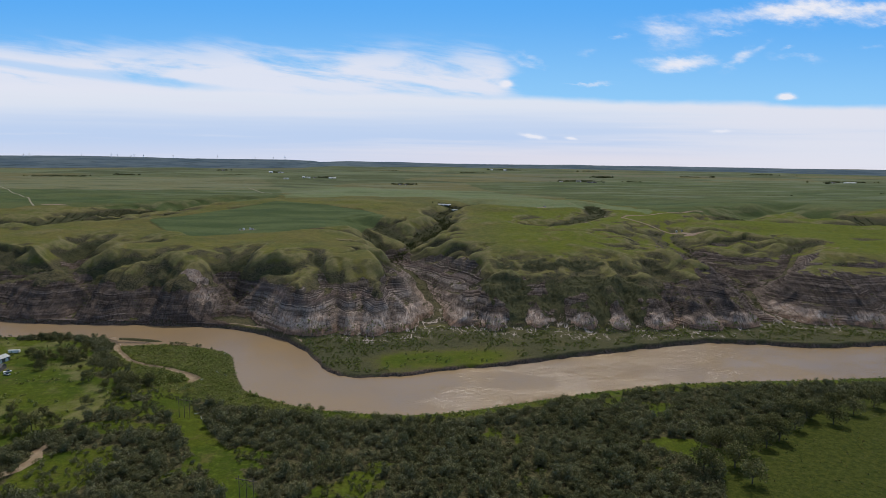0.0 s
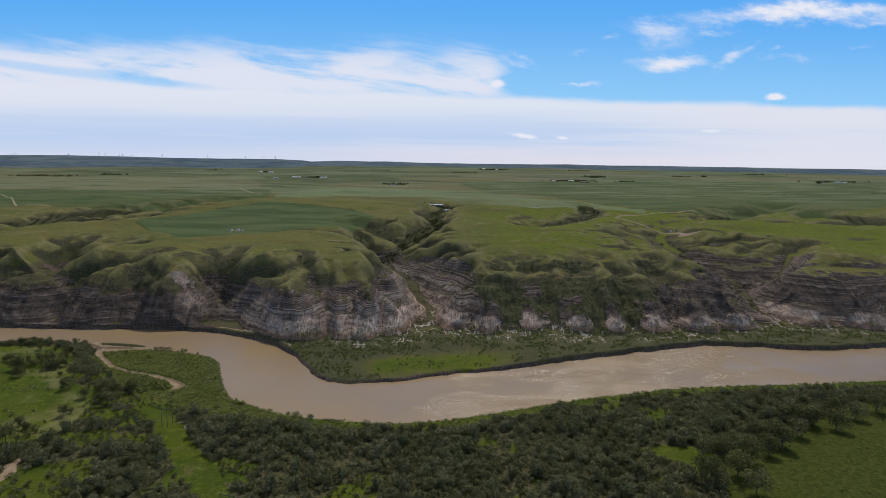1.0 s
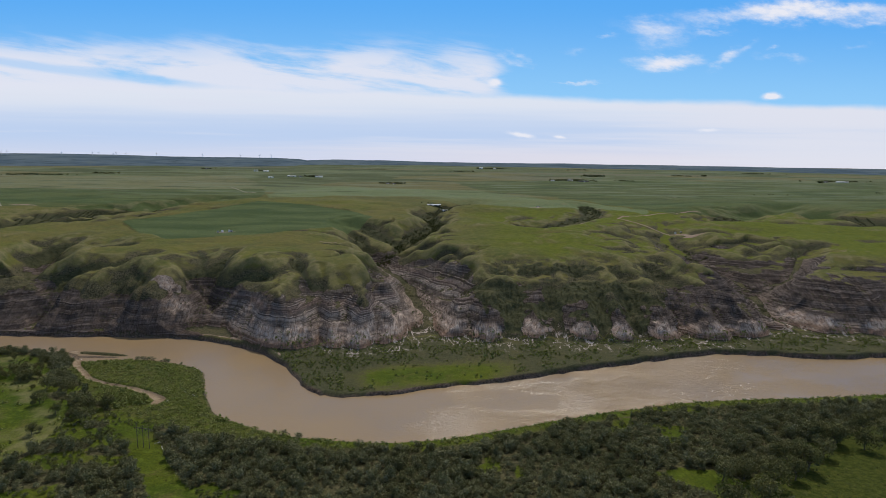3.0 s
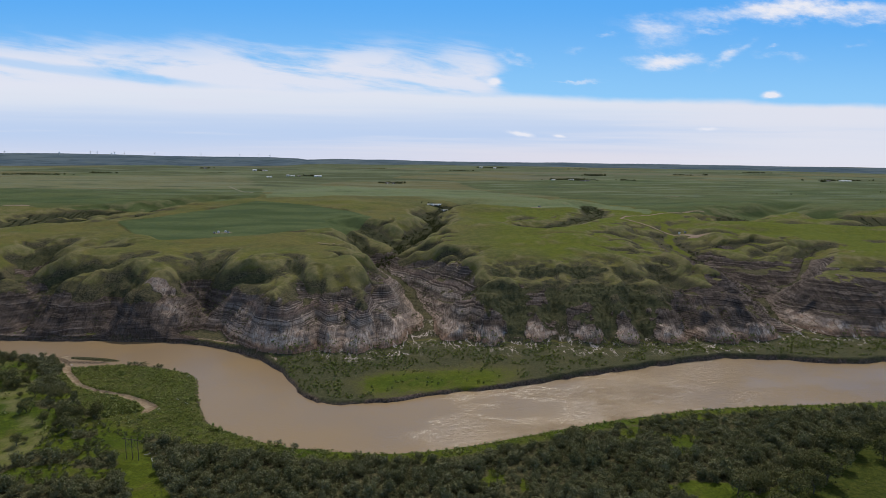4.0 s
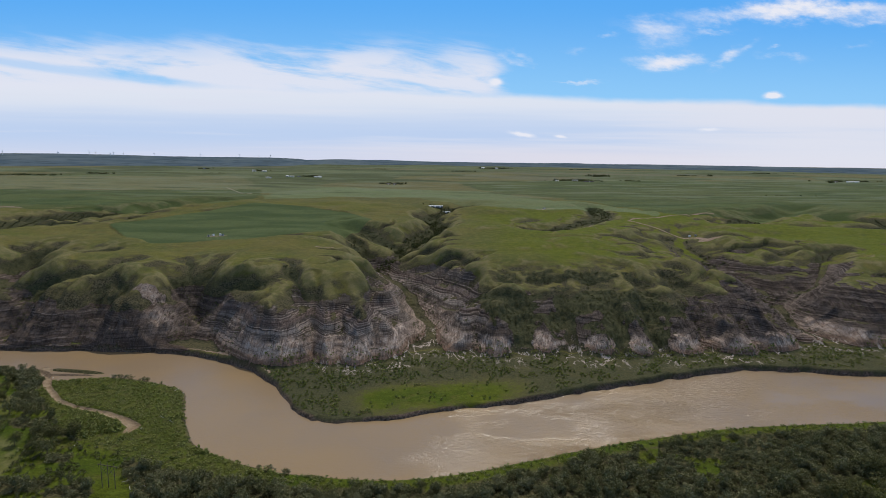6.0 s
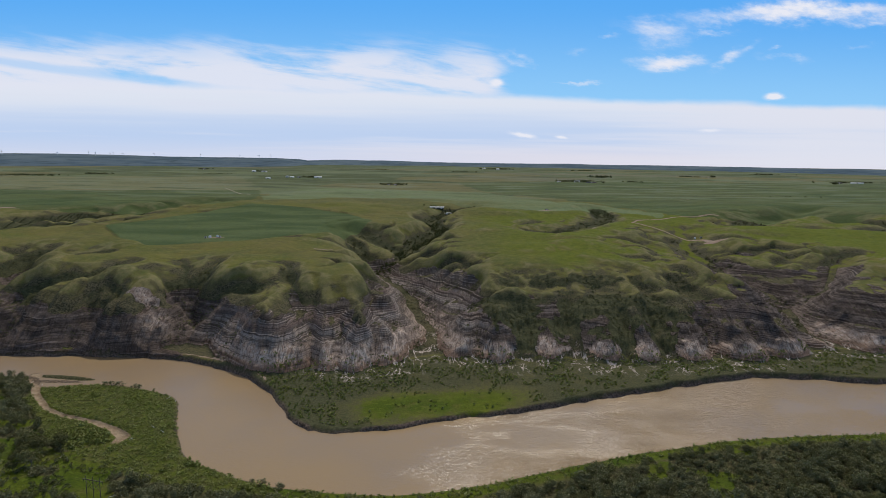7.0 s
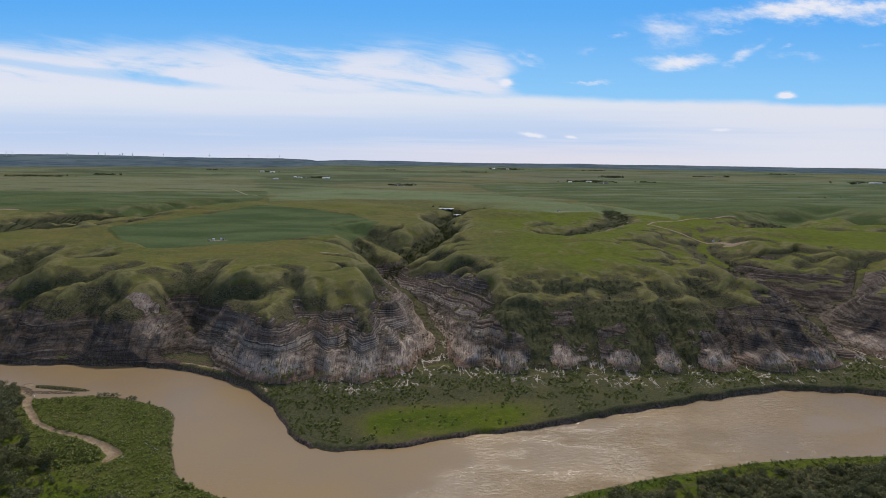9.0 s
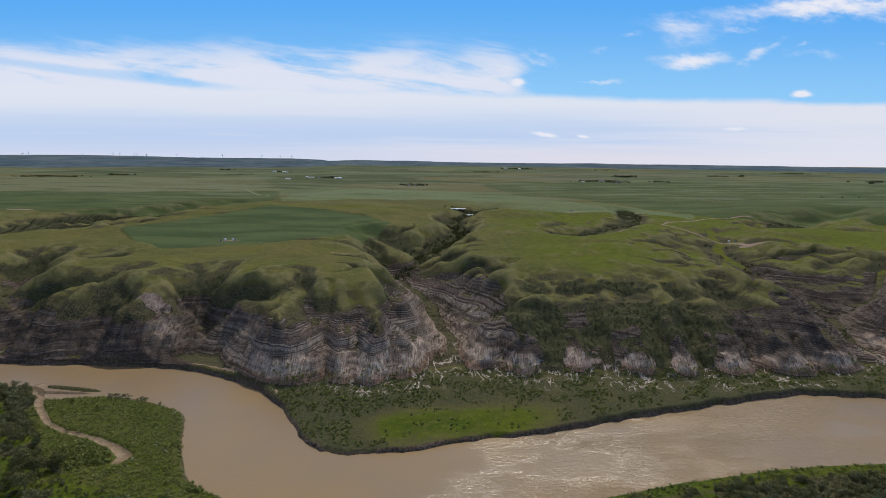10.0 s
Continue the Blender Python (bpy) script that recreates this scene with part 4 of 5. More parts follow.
def spread(name, shapes, places, mat, label, category):
    """Many plants as one object. places: x, y, z, height, width factor, turn, tint."""
    parts, tints = [], []
    for k, (x, y, z, h, w, turn, tint) in enumerate(places):
        q = shapes[k % len(shapes)]
        c, sn = math.cos(turn), math.sin(turn)
        m = np.array([[c * h * w, -sn * h * w, 0], [sn * h * w, c * h * w, 0], [0, 0, h]])
        parts.append(q @ m.T + np.array([x, y, z]))
        tints.append(np.full(len(q), tint))
    me = leaf_mesh(name, np.concatenate(parts), mat, np.concatenate(tints))
    return tagged(new(name, me), label, category, kind="stuff")


def heights(x, y):
    """Heights of the built ground at many places."""
    i = np.clip(np.searchsorted(GX, x) - 1, 0, len(GX) - 2)
    j = np.clip(np.searchsorted(GY, y) - 1, 0, len(GY) - 2)
    u, v = (x - GX[i]) / (GX[i + 1] - GX[i]), (y - GY[j]) / (GY[j + 1] - GY[j])
    return (GZ[j, i] * (1 - u) + GZ[j, i + 1] * u) * (1 - v) + (GZ[j + 1, i] * (1 - u) + GZ[j + 1, i + 1] * u) * v


def rows_of(gen, pick, x, y, z, low, high, tint, wide=(0.9, 1.2), sink=0.2):
    """Places for spread() at the picked points."""
    k = int(pick.sum())
    h = gen.uniform(low, high, k) if np.isscalar(low) else (low + (high - low) * gen.random(len(x)))[pick]
    return np.stack([x[pick], y[pick], z[pick] - sink, h, gen.uniform(*wide, k), gen.uniform(0, 6.28, k), tint[pick]], -1).tolist()


def plant_valley():
    rng = random.Random(4)
    gen = np.random.default_rng(4)
    big = [crown_shape(rng, 1000, 0.062, 0.95, 12) for _ in range(5)]
    mid = [crown_shape(rng, 285, 0.105, 0.95, 8, 0.05) for _ in range(6)]
    low = [crown_shape(rng, 92, 0.185, 1.4, 5, 0.02) for _ in range(6)]
    tiny = [crown_shape(rng, 22, 0.40, 1.5, 3, 0.02) for _ in range(6)]
    x, y = gen.uniform(-460, 470, 46000), gen.uniform(225, 515, 46000)
    x, y = np.concatenate([x, gen.uniform(-290, -50, 9000)]), np.concatenate([y, gen.uniform(345, 515, 9000)])
    extra = np.arange(len(x)) >= 46000
    edge = curve_at(NEAR_BANK, x) - y
    ca, cw = line_dist(x, y, CREEK)
    ta, tw = line_dist(x, y, TRACK)
    keep = (np.abs(x) < 0.80 * y + 30) & (edge > 2.5) & (ca - cw > 0.8) & (ta - tw > 0.6)
    x, y, edge, extra = x[keep], y[keep], edge[keep], extra[keep]
    z = heights(x, y)
    nz, n2 = fbm(x / 42, y / 42, 2, 111), fbm(x / 14, y / 14, 2, 112)
    tint = np.clip(0.45 + 0.45 * n2 + gen.normal(0, 0.16, len(x)), 0, 1)
    dice = gen.random(len(x))
    open_grass = inside(x + 13, y - 13, MEADOW_RIGHT) | inside(x, y, GLADE) | inside(x, y, CORRIDOR)
    spit = inside(x, y, SPIT) & ~open_grass
    left = inside(x, y, MEADOW_LEFT) & ~open_grass & ~spit
    glade = inside(x, y, GLADE_LEFT) & ~open_grass & ~spit & ~left
    rim = ~(open_grass | spit | left | glade) & (edge < 15 + 8 * n2) & (x > -75)
    wood = ~(open_grass | spit | left | glade | rim | extra)
    left, glade = left & ~extra, glade & ~extra
    clump = spit & (n2 + 0.5 * nz > 0.38)
    willow = rows_of(gen, spit & ~clump, x, y, z, 0.5, 1.15, tint, (1.1, 1.6)) + rows_of(gen, clump & (dice < 0.7), x, y, z, 1.2, 2.4, tint * 0.4)
    willow += rows_of(gen, rim, x, y, z, 0.7, 1.6, tint) + rows_of(gen, left & (dice < 0.16) & (n2 > -0.05), x, y, z, 0.8, 2.2, tint * 0.7)
    tufts = rows_of(gen, open_grass & (dice < 0.16) & (n2 > -0.15), x, y, z, 0.35, 0.8, tint)
    tall = 0.55 + 0.45 * smooth(nz, -0.4, 0.3) + 0.15 * smooth(x, 70, 130) * smooth(y, 320, 345) - 0.22 * smooth(x, 80, 110) * smooth(y, 312, 300)
    hole = wood & (nz + 0.8 * n2 < np.where(x > 60, -0.75, -0.42))
    wood = wood & ~hole
    forest = rows_of(gen, wood & (dice < 0.32), x, y, z, 3.4 * tall, 6.0 * tall, tint, (0.8, 1.15), 0.3)
    forest += rows_of(gen, wood & (dice < 0.045) & (nz > -0.3) & (edge > 30), x, y, z, 6.0, 9.0, tint * 0.8, (0.65, 0.95), 0.3)
    thicket = rows_of(gen, wood & (dice > 0.32) & (dice < np.where(x > 60, 0.98, 0.80)), x, y, z, 1.5, 3.1, tint, (1.0, 1.4))
    thicket += rows_of(gen, hole & (dice < 0.42), x, y, z, 1.0, 2.6, tint) + rows_of(gen, glade & (dice < 0.36) & (n2 > -0.15), x, y, z, 1.2, 3.0, tint)
    single = [(a, b, 0, h) for a, b, h in zip(x[left & (nz + 0.5 * n2 > 0.22) & (dice < 0.10)], y[left & (nz + 0.5 * n2 > 0.22) & (dice < 0.10)], gen.uniform(2.5, 6.5, 4000))]
    # trees that stand by themselves round the meadows
    for x, y in ((229, 362), (242, 355), (168, 314), (183, 321), (195, 330), (146, 320), (137, 294), (140, 289), (155, 298), (156, 282), (264, 370), (285, 382), (193, 336), (310, 392), (213, 346)):
        single.append((x, y, 0, rng.uniform(11, 14)))
        if x > 160:
            single.append((x - rng.uniform(7, 11), y + rng.uniform(5, 9), 0, rng.uniform(8, 12)))
    for x, y in ((-297, 430), (-283, 451), (-229, 392), (-246, 431), (-206, 383), (-223, 403), (-236, 329), (-327, 465), (-305, 465), (-249, 408), (-310, 446), (-263, 351), (-238, 324), (-226, 365), (-260, 433), (-216, 390), (-292, 458), (-212, 398), (-204, 404)):
        single.append((x, y, 0, rng.uniform(7, 11)))
        single.append((x + rng.uniform(-9, 9), y + rng.uniform(-7, 7), 0, rng.uniform(2.5, 5.5)))
    trunks = [trunk_mesh(rng) for _ in range(4)]
    crowns = [leaf_mesh("crown", q, LEAF_TREE, np.full(len(q), 0.5)) for q in big]
    rng.shuffle(single)
    for k, (x, y, _, h) in enumerate(single[:290]):
        z = height(x, y)
        if h > 6.0:
            tree = tagged(new("tree"), "grey-green cottonwood tree standing at the meadow edge", "tree", "valley trees")
        else:
            tree = tagged(new("shrub"), "rounded grey-green shrub standing in the grass", "shrub", "valley shrubs")
        tree.matrix_world = Matrix.LocRotScale((x, y, z - 0.15), Euler((0, 0, rng.uniform(0, 6))), (h, h, h))
        t = new("trunk", trunks[k % 4])
        c = new("crown", crowns[k % 5])
        t.parent = c.parent = tree
    spread("forest", mid, forest, LEAF_BUSH, "dense grey-green riverside poplar wood", "forest")
    spread("thicket", low, thicket, LEAF_BUSH, "thicket of grey-green silverberry bushes", "bushes")
    spread("willow_scrub", tiny, willow, LEAF_WILLOW, "low green willow scrub on the river bank", "bushes")
    spread("grass_tufts", tiny, tufts, LEAF_TREE, "tufts of tall grass in the meadow", "grass")


def trunk_mesh(rng):
    """A tapered trunk with limbs, for a tree one unit high."""
    bm = bmesh.new()

    def tube(a, b, r0, r1):
        axis = (Vector(b) - Vector(a))
        m = Matrix.Translation((Vector(a) + Vector(b)) / 2) @ axis.to_track_quat("Z", "Y").to_matrix().to_4x4()
        bmesh.ops.create_cone(bm, cap_ends=True, segments=6, radius1=r0, radius2=r1, depth=axis.length, matrix=m)

    bend = Vector((rng.uniform(-0.04, 0.04), rng.uniform(-0.04, 0.04), 0.34))
    tube((0, 0, -0.02), bend, 0.032, 0.022)
    for _ in range(5):
        a = rng.uniform(0, 6.28)
        tip = bend + Vector((0.24 * math.cos(a), 0.24 * math.sin(a), rng.uniform(0.15, 0.42)))
        tube(bend * rng.uniform(0.6, 1.0), tip, 0.016, 0.005)
    me = bpy.data.meshes.new("trunk")
    bm.to_mesh(me)
    me.materials.append(BARK)
    return me


def plant_scarp():
    """Shrubs in the hollows and on the wooded part of the slope, and the scrub of the terrace."""
    rng = random.Random(9)
    low = [crown_shape(rng, 24, 0.50, 2.4, 5, 0.02) for _ in range(6)]
    scrubby = [crown_shape(rng, 20, 0.46, 1.5, 3, 0.02) for _ in range(6)]
    x, y = np.meshgrid(GX, GY)
    pick = (np.abs(x) < 720) & (y > 415) & (y < 1300)
    me = ground.data
    shrub = np.zeros(len(me.vertices), np.float32)
    me.attributes["bush"].data.foreach_get("value", shrub)
    shrub = shrub.reshape(x.shape)
    gen = np.random.default_rng(3)
    cell = np.gradient(GX)[None, :] * np.gradient(GY)[:, None]
    far = y > curve_at(FAR_BANK, x) + 7
    clump = fbm(x / 11, y / 11, 3, 101)
    slope = y > curve_at(TOE, x) + 3
    want = np.where(slope, smooth(shrub + 0.8 * clump, 0.45, 0.8) * smooth(shrub, 0.25, 0.55) * 0.15 * (1 - 0.6 * smooth(y, 740, 800) * (y < 1050) * (x > -330)), smooth(shrub + 0.8 * clump, 0.45, 0.85) * 0.13 + 0.03 * smooth(clump, -0.1, 0.3))
    want = want * pick * far * cell
    hit = np.argwhere(gen.random(x.shape) < want)
    places, scrub = [], []
    for j, i in hit:
        px, py = x[j, i] + gen.uniform(-0.6, 0.6), y[j, i] + gen.uniform(-0.6, 0.6)
        item = (px, py, GZ[j, i] - 0.25, 0, gen.uniform(0.9, 1.3), gen.uniform(0, 6), float(np.clip(0.5 + 0.5 * clump[j, i] + gen.normal(0, 0.2), 0, 1)))
        if slope[j, i]:
            places.append(item[:3] + (gen.uniform(0.5, 1.1) * (1.6 if py > 780 else 1.0),) + item[4:])
        else:
            scrub.append(item[:3] + (gen.uniform(0.7, 1.7),) + item[4:])
    # tree clumps along the bottom of the main ravine
    for cx, cy in ((-60, 790), (-44, 825), (-26, 865), (-18, 885), (-10, 905), (-2, 930), (4, 960), (-8, 1000), (20, 1090)):
        for _ in range(26):
            px, py = cx + gen.normal(0, 6), cy + gen.normal(0, 8)
            places.append((px, py, height(px, py) - 0.3, gen.uniform(2.0, 4.2), gen.uniform(0.5, 0.8), gen.uniform(0, 6), gen.uniform(0, 0.35)))
    spread("coulee_shrubs", low, places[:: max(1, math.ceil(len(places) / 15000))], LEAF_DARK, "dark green shrubs in the coulees and on the slope", "bushes")
    spread("terrace_scrub", scrubby, scrub[::max(1, math.ceil(len(scrub) / 11000))], LEAF_WILLOW, "low green scrub on the river terrace", "bushes")


plant_valley()
plant_scarp()


# ---- distance ----
def dirt_track(line):
    """A worn strip that follows the ground."""
    m, n = material("dirt_track")
    v = n.noise(n.put("ShaderNodeNewGeometry").outputs["Position"], 0.15, 4, 0.6)
    finish(n, n.mix(n.ramp(v, 0.3, 0.7), (0.21, 0.185, 0.12), (0.33, 0.29, 0.21)), 0.95, v, 0.3, 0.2)
    bm = bmesh.new()
    last = None
    for (ax, ay, aw), (bx, by, bw) in zip(line[:-1], line[1:]):
        run = math.hypot(bx - ax, by - ay)
        sx, sy = (by - ay) / run, -(bx - ax) / run
        for k in range(int(run / 4) + 1):
            t = k / (int(run / 4) + 1)
            px, py, w = ax + (bx - ax) * t, ay + (by - ay) * t, aw + (bw - aw) * t
            row = [bm.verts.new((px + sx * q * w, py + sy * q * w, height(px + sx * q * w, py + sy * q * w) + (0.3 if abs(q) < 1.2 else -0.4))) for q in (-1.3, -1, 0, 1, 1.3)]
            if last:
                for j in range(4):
                    bm.faces.new((last[j], row[j], row[j + 1], last[j + 1]))
            last = row
    me = bpy.data.meshes.new("dirt_track")
    bm.to_mesh(me)
    me.materials.append(m)
    return tagged(new("dirt_track", me), "pale worn dirt track across the prairie grass", "track", kind="structure")


dirt_track(PRAIRIE_TRACK)
dirt_track(FIELD_TRACK)


def far_hills():
    """The low ridge that closes the plain, with a flat-topped bluff at its higher end."""
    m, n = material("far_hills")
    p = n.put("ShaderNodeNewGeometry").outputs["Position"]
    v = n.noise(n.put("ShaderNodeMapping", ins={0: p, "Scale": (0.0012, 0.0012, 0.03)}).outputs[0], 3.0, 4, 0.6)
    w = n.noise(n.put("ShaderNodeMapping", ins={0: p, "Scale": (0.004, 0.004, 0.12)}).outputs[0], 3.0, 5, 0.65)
    # the blue haze of distance is put into the base colour
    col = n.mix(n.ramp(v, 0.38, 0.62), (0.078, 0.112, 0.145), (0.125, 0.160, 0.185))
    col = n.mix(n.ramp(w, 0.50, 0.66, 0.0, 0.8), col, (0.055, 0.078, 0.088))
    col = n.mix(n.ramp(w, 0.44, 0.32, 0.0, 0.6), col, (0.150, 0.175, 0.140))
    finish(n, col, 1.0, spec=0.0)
    sky_line = [(-180, 150), (-60, 158), (-36, 160), (-31, 163), (-27, 161), (-23, 156), (-18, 156), (-14.8, 156), (-12.4, 151), (-11.7, 144), (-9.4, 150), (-7.5, 149), (-6.4, 147), (-4.8, 149), (-3, 146),
                (-0.7, 142), (4.5, 141), (9, 142), (11.6, 145), (13.5, 142), (15.5, 141), (19.3, 143), (22.5, 141), (26, 141), (29.7, 138), (36, 139), (60, 142), (180, 150)]
    angles = np.concatenate([np.arange(-180, -45, 3.0), np.arange(-45, 45, 0.18), np.arange(45, 181, 3.0)])
    tops = np.interp(angles, [a for a, _ in sky_line], [h for _, h in sky_line]) + 0.9 * fbm(angles * 1.1, angles * 0 + 3.3, 3, 121)
    bm = bmesh.new()
    rings = []
    for a, top in zip(angles, tops):
        c, sn = math.cos(radians(a)), math.sin(radians(a))
        k = 0.88 - 0.12 * float(smooth(a, -9.0, -15.0)) * float(smooth(a, -75.0, -50.0))
        rings.append([bm.verts.new((sn * r * k, c * r * k, h)) for r, h in ((4150, 95), (4350, 128 + 0.1 * (top - 140)), (4520, 0.55 * top + 0.45 * 131), (4640, 0.9 * top + 13.6), (4720, top), (4790, top - 3), (4900, 90))])
    for r0, r1 in zip(rings[:-1], rings[1:]):
        for k in range(6):
            bm.faces.new((r0[k], r0[k + 1], r1[k + 1], r1[k]))
    me = bpy.data.meshes.new("backdrop")
    bm.to_mesh(me)
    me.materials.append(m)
    for f in me.polygons:
        f.use_smooth = True
    return tagged(new("backdrop", me), "distant prairie hills on the horizon, blue haze painted into their colour", "hills", kind="structure")


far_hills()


# ---- things ----
def plain_material(name, a, b, rough=0.7, scale=1.5, metal=0.0):
    m, n = material(name)
    p = n.put("ShaderNodeTexCoord").outputs["Object"]
    v = n.noise(p, scale, 4, 0.65)
    finish(n, n.mix(n.ramp(v, 0.3, 0.7), a, b), rough, v, 0.2, 0.05, 0.3, Metallic=metal)
    return m


WHITE = plain_material("white_paint", (0.70, 0.70, 0.68), (0.82, 0.82, 0.80))
ROOF_GREY = plain_material("grey_metal_roof", (0.36, 0.37, 0.38), (0.50, 0.51, 0.52), 0.45, 0.8)
ROOF_DARK = plain_material("dark_shingles", (0.10, 0.095, 0.09), (0.19, 0.18, 0.17), 0.9, 2.0)
WALL_DARK = plain_material("weathered_boards", (0.09, 0.08, 0.075), (0.18, 0.16, 0.14), 0.9, 2.0)
WOOD_POLE = plain_material("weathered_pole", (0.07, 0.058, 0.045), (0.15, 0.125, 0.10), 0.9, 1.0)
STEEL = plain_material("galvanised_steel", (0.40, 0.41, 0.42), (0.55, 0.56, 0.57), 0.4, 2.0, 0.6)
GLASS_DARK = plain_material("dark_window_glass", (0.02, 0.025, 0.03), (0.04, 0.045, 0.05), 0.08)
DRIFTWOOD = plain_material("bleached_driftwood", (0.42, 0.40, 0.36), (0.62, 0.60, 0.55), 0.9, 1.0)
PAINT_RED = plain_material("faded_red_paint", (0.22, 0.05, 0.035), (0.32, 0.09, 0.06), 0.6)
RUBBER = plain_material("tyre_rubber", (0.015, 0.015, 0.015), (0.03, 0.03, 0.03), 0.9)


def part(name, bm, mat, parent, label=""):
    me = bpy.data.meshes.new(name)
    bm.to_mesh(me)
    bm.free()
    me.materials.append(mat)
    ob = new(name, me)
    ob.parent = parent
    return tagged(ob, label) if label else ob


def box(bm, x0, x1, y0, y1, z0, z1):
    v = [bm.verts.new(c) for c in ((x0, y0, z0), (x1, y0, z0), (x1, y1, z0), (x0, y1, z0), (x0, y0, z1), (x1, y0, z1), (x1, y1, z1), (x0, y1, z1))]
    for f in ((3, 2, 1, 0), (4, 5, 6, 7), (0, 1, 5, 4), (1, 2, 6, 5), (2, 3, 7, 6), (3, 0, 4, 7)):
        bm.faces.new([v[k] for k in f])
    return bm


def boxed(*dims):
    return box(bmesh.new(), *dims)


def rod(bm, a, b, r0, r1=None, seg=8):
    axis = Vector(b) - Vector(a)
    m = Matrix.Translation((Vector(a) + Vector(b)) / 2) @ axis.to_track_quat("Z", "Y").to_matrix().to_4x4()
    bmesh.ops.create_cone(bm, cap_ends=True, segments=seg, radius1=r0, radius2=r0 if r1 is None else r1, depth=axis.length, matrix=m)
    return bm


def stand(name, label, category, x, y, turn=0.0, group="", sink=0.15):
    ob = tagged(new(name), label, category, group)
    ob.matrix_world = pose(x, y, height(x, y) - sink, 0, 0, turn)
    return ob


def gable(bm, w, d, h, rise, over=0.4, thick=0.25):
    """A pitched roof along x over a w by d plan, as two thick slabs."""
    for s in (-1, 1):
        e, r = Vector((0, s * (d / 2 + over), h - over * rise / (d / 2))), Vector((0, 0, h + rise))
        pts = []
        for px in (-w / 2 - over, w / 2 + over):
            for q in (e, r):
                pts += [Vector((px, q.y, q.z)), Vector((px, q.y, q.z + thick))]
        v = [bm.verts.new(q) for q in pts]
        for f in ((0, 1, 3, 2), (4, 6, 7, 5), (0, 4, 5, 1), (2, 3, 7, 6), (1, 5, 7, 3), (0, 2, 6, 4)):
            bm.faces.new([v[k] for k in f])
    return bm


def building(name, label, category, x, y, w, d, h, rise, wall, roof, turn=0.0, doors=1, windows=2):
    b = stand(name, label, category, x, y, turn, "farm buildings")
    bm = boxed(-w / 2, w / 2, -d / 2, d / 2, -0.5, h)
    for px in (-w / 2, w / 2):
        tri = [bm.verts.new(c) for c in ((px, -d / 2, h), (px, d / 2, h), (px, 0, h + rise))]
        tri2 = [bm.verts.new((c.co.x - math.copysign(0.2, px), c.co.y, c.co.z)) for c in tri]
        bm.faces.new(tri)
        bm.faces.new(tri2)
    part("wall", bm, wall, b)
    part("roof", gable(bmesh.new(), w, d, h, rise), roof, b)
    for k in range(doors):
        px = -w / 2 + w * (k + 0.5) / doors
        part("door", boxed(px - 1.3, px + 1.3, -d / 2 - 0.06, -d / 2 + 0.02, 0, min(2.6, h - 0.3)), WALL_DARK if wall is WHITE else WHITE, b)
    for k in range(windows):
        px = -w / 2 + w * (k + 0.2) / max(windows, 1)
        if w > 6:
            pane = part("window", boxed(px, px + 1.2, -d / 2 - 0.05, -d / 2 + 0.02, 1.1, 2.2), GLASS_DARK, b)
            rim = bmesh.new()
            for a0, a1, c0, c1 in ((px - 0.1, px + 1.3, 1.0, 1.1), (px - 0.1, px + 1.3, 2.2, 2.3), (px - 0.1, px, 1.1, 2.2), (px + 1.2, px + 1.3, 1.1, 2.2)):
                box(rim, a0, a1, -d / 2 - 0.08, -d / 2 + 0.02, c0, c1)
            part("frame", rim, WHITE, pane, "white window frame")
    return b


def farms():
    building("barn", "long low dark-walled livestock barn with a white roof on the prairie", "barn", -4, 1101, 26, 7, 1.9, 0.7, WALL_DARK, WHITE, 0, 3, 4)
    building("barn", "low dark-walled livestock barn with a grey roof beside another", "barn", 14, 1092, 14, 5, 1.8, 0.7, WALL_DARK, ROOF_GREY, 0, 3, 4)
    for x, y, w, d, h, dark in ((-657, 2285, 22, 12, 9, 0), (-622, 2290, 30, 12, 6, 0), (-473, 1799, 22, 10, 5, 0), (-437, 1867, 12, 8, 8, 0), (-424, 1870, 20, 10, 6, 0), (-404, 1868, 14, 9, 5, 1), (-352, 1884, 36, 12, 7, 0),
                                (-124, 1622, 16, 9, 5, 1)) + ((-108, 1618, 12, 8, 5, 1), (395, 1837, 24, 12, 6, 0), (425, 1795, 46, 12, 5, 1), (341, 1829, 16, 9, 5, 0), (232, 3236, 30, 14, 10, 0), (300, 3200, 24, 14, 9, 0),
                                (1320, 2015, 60, 12, 5, 0), (1260, 2010, 26, 10, 5, 1), (1705, 3449, 34, 16, 12, 0), (-850, 3723, 40, 18, 12, 0), (-915, 2499, 20, 10, 7, 1), (175, 1076, 7, 5, 3, 1), (-1438, 2960, 34, 12, 8, 1)):
        building("farm_building", "dark-walled farm building standing far out on the prairie" if dark else "white farm building standing far out on the prairie", "farm building", x, y, w * 0.6, d * 0.7, h * 0.42, h * 0.18, WALL_DARK if dark else WHITE, ROOF_DARK if dark else WHITE, random.Random(int(x)).uniform(-12, 12), 1, 2)


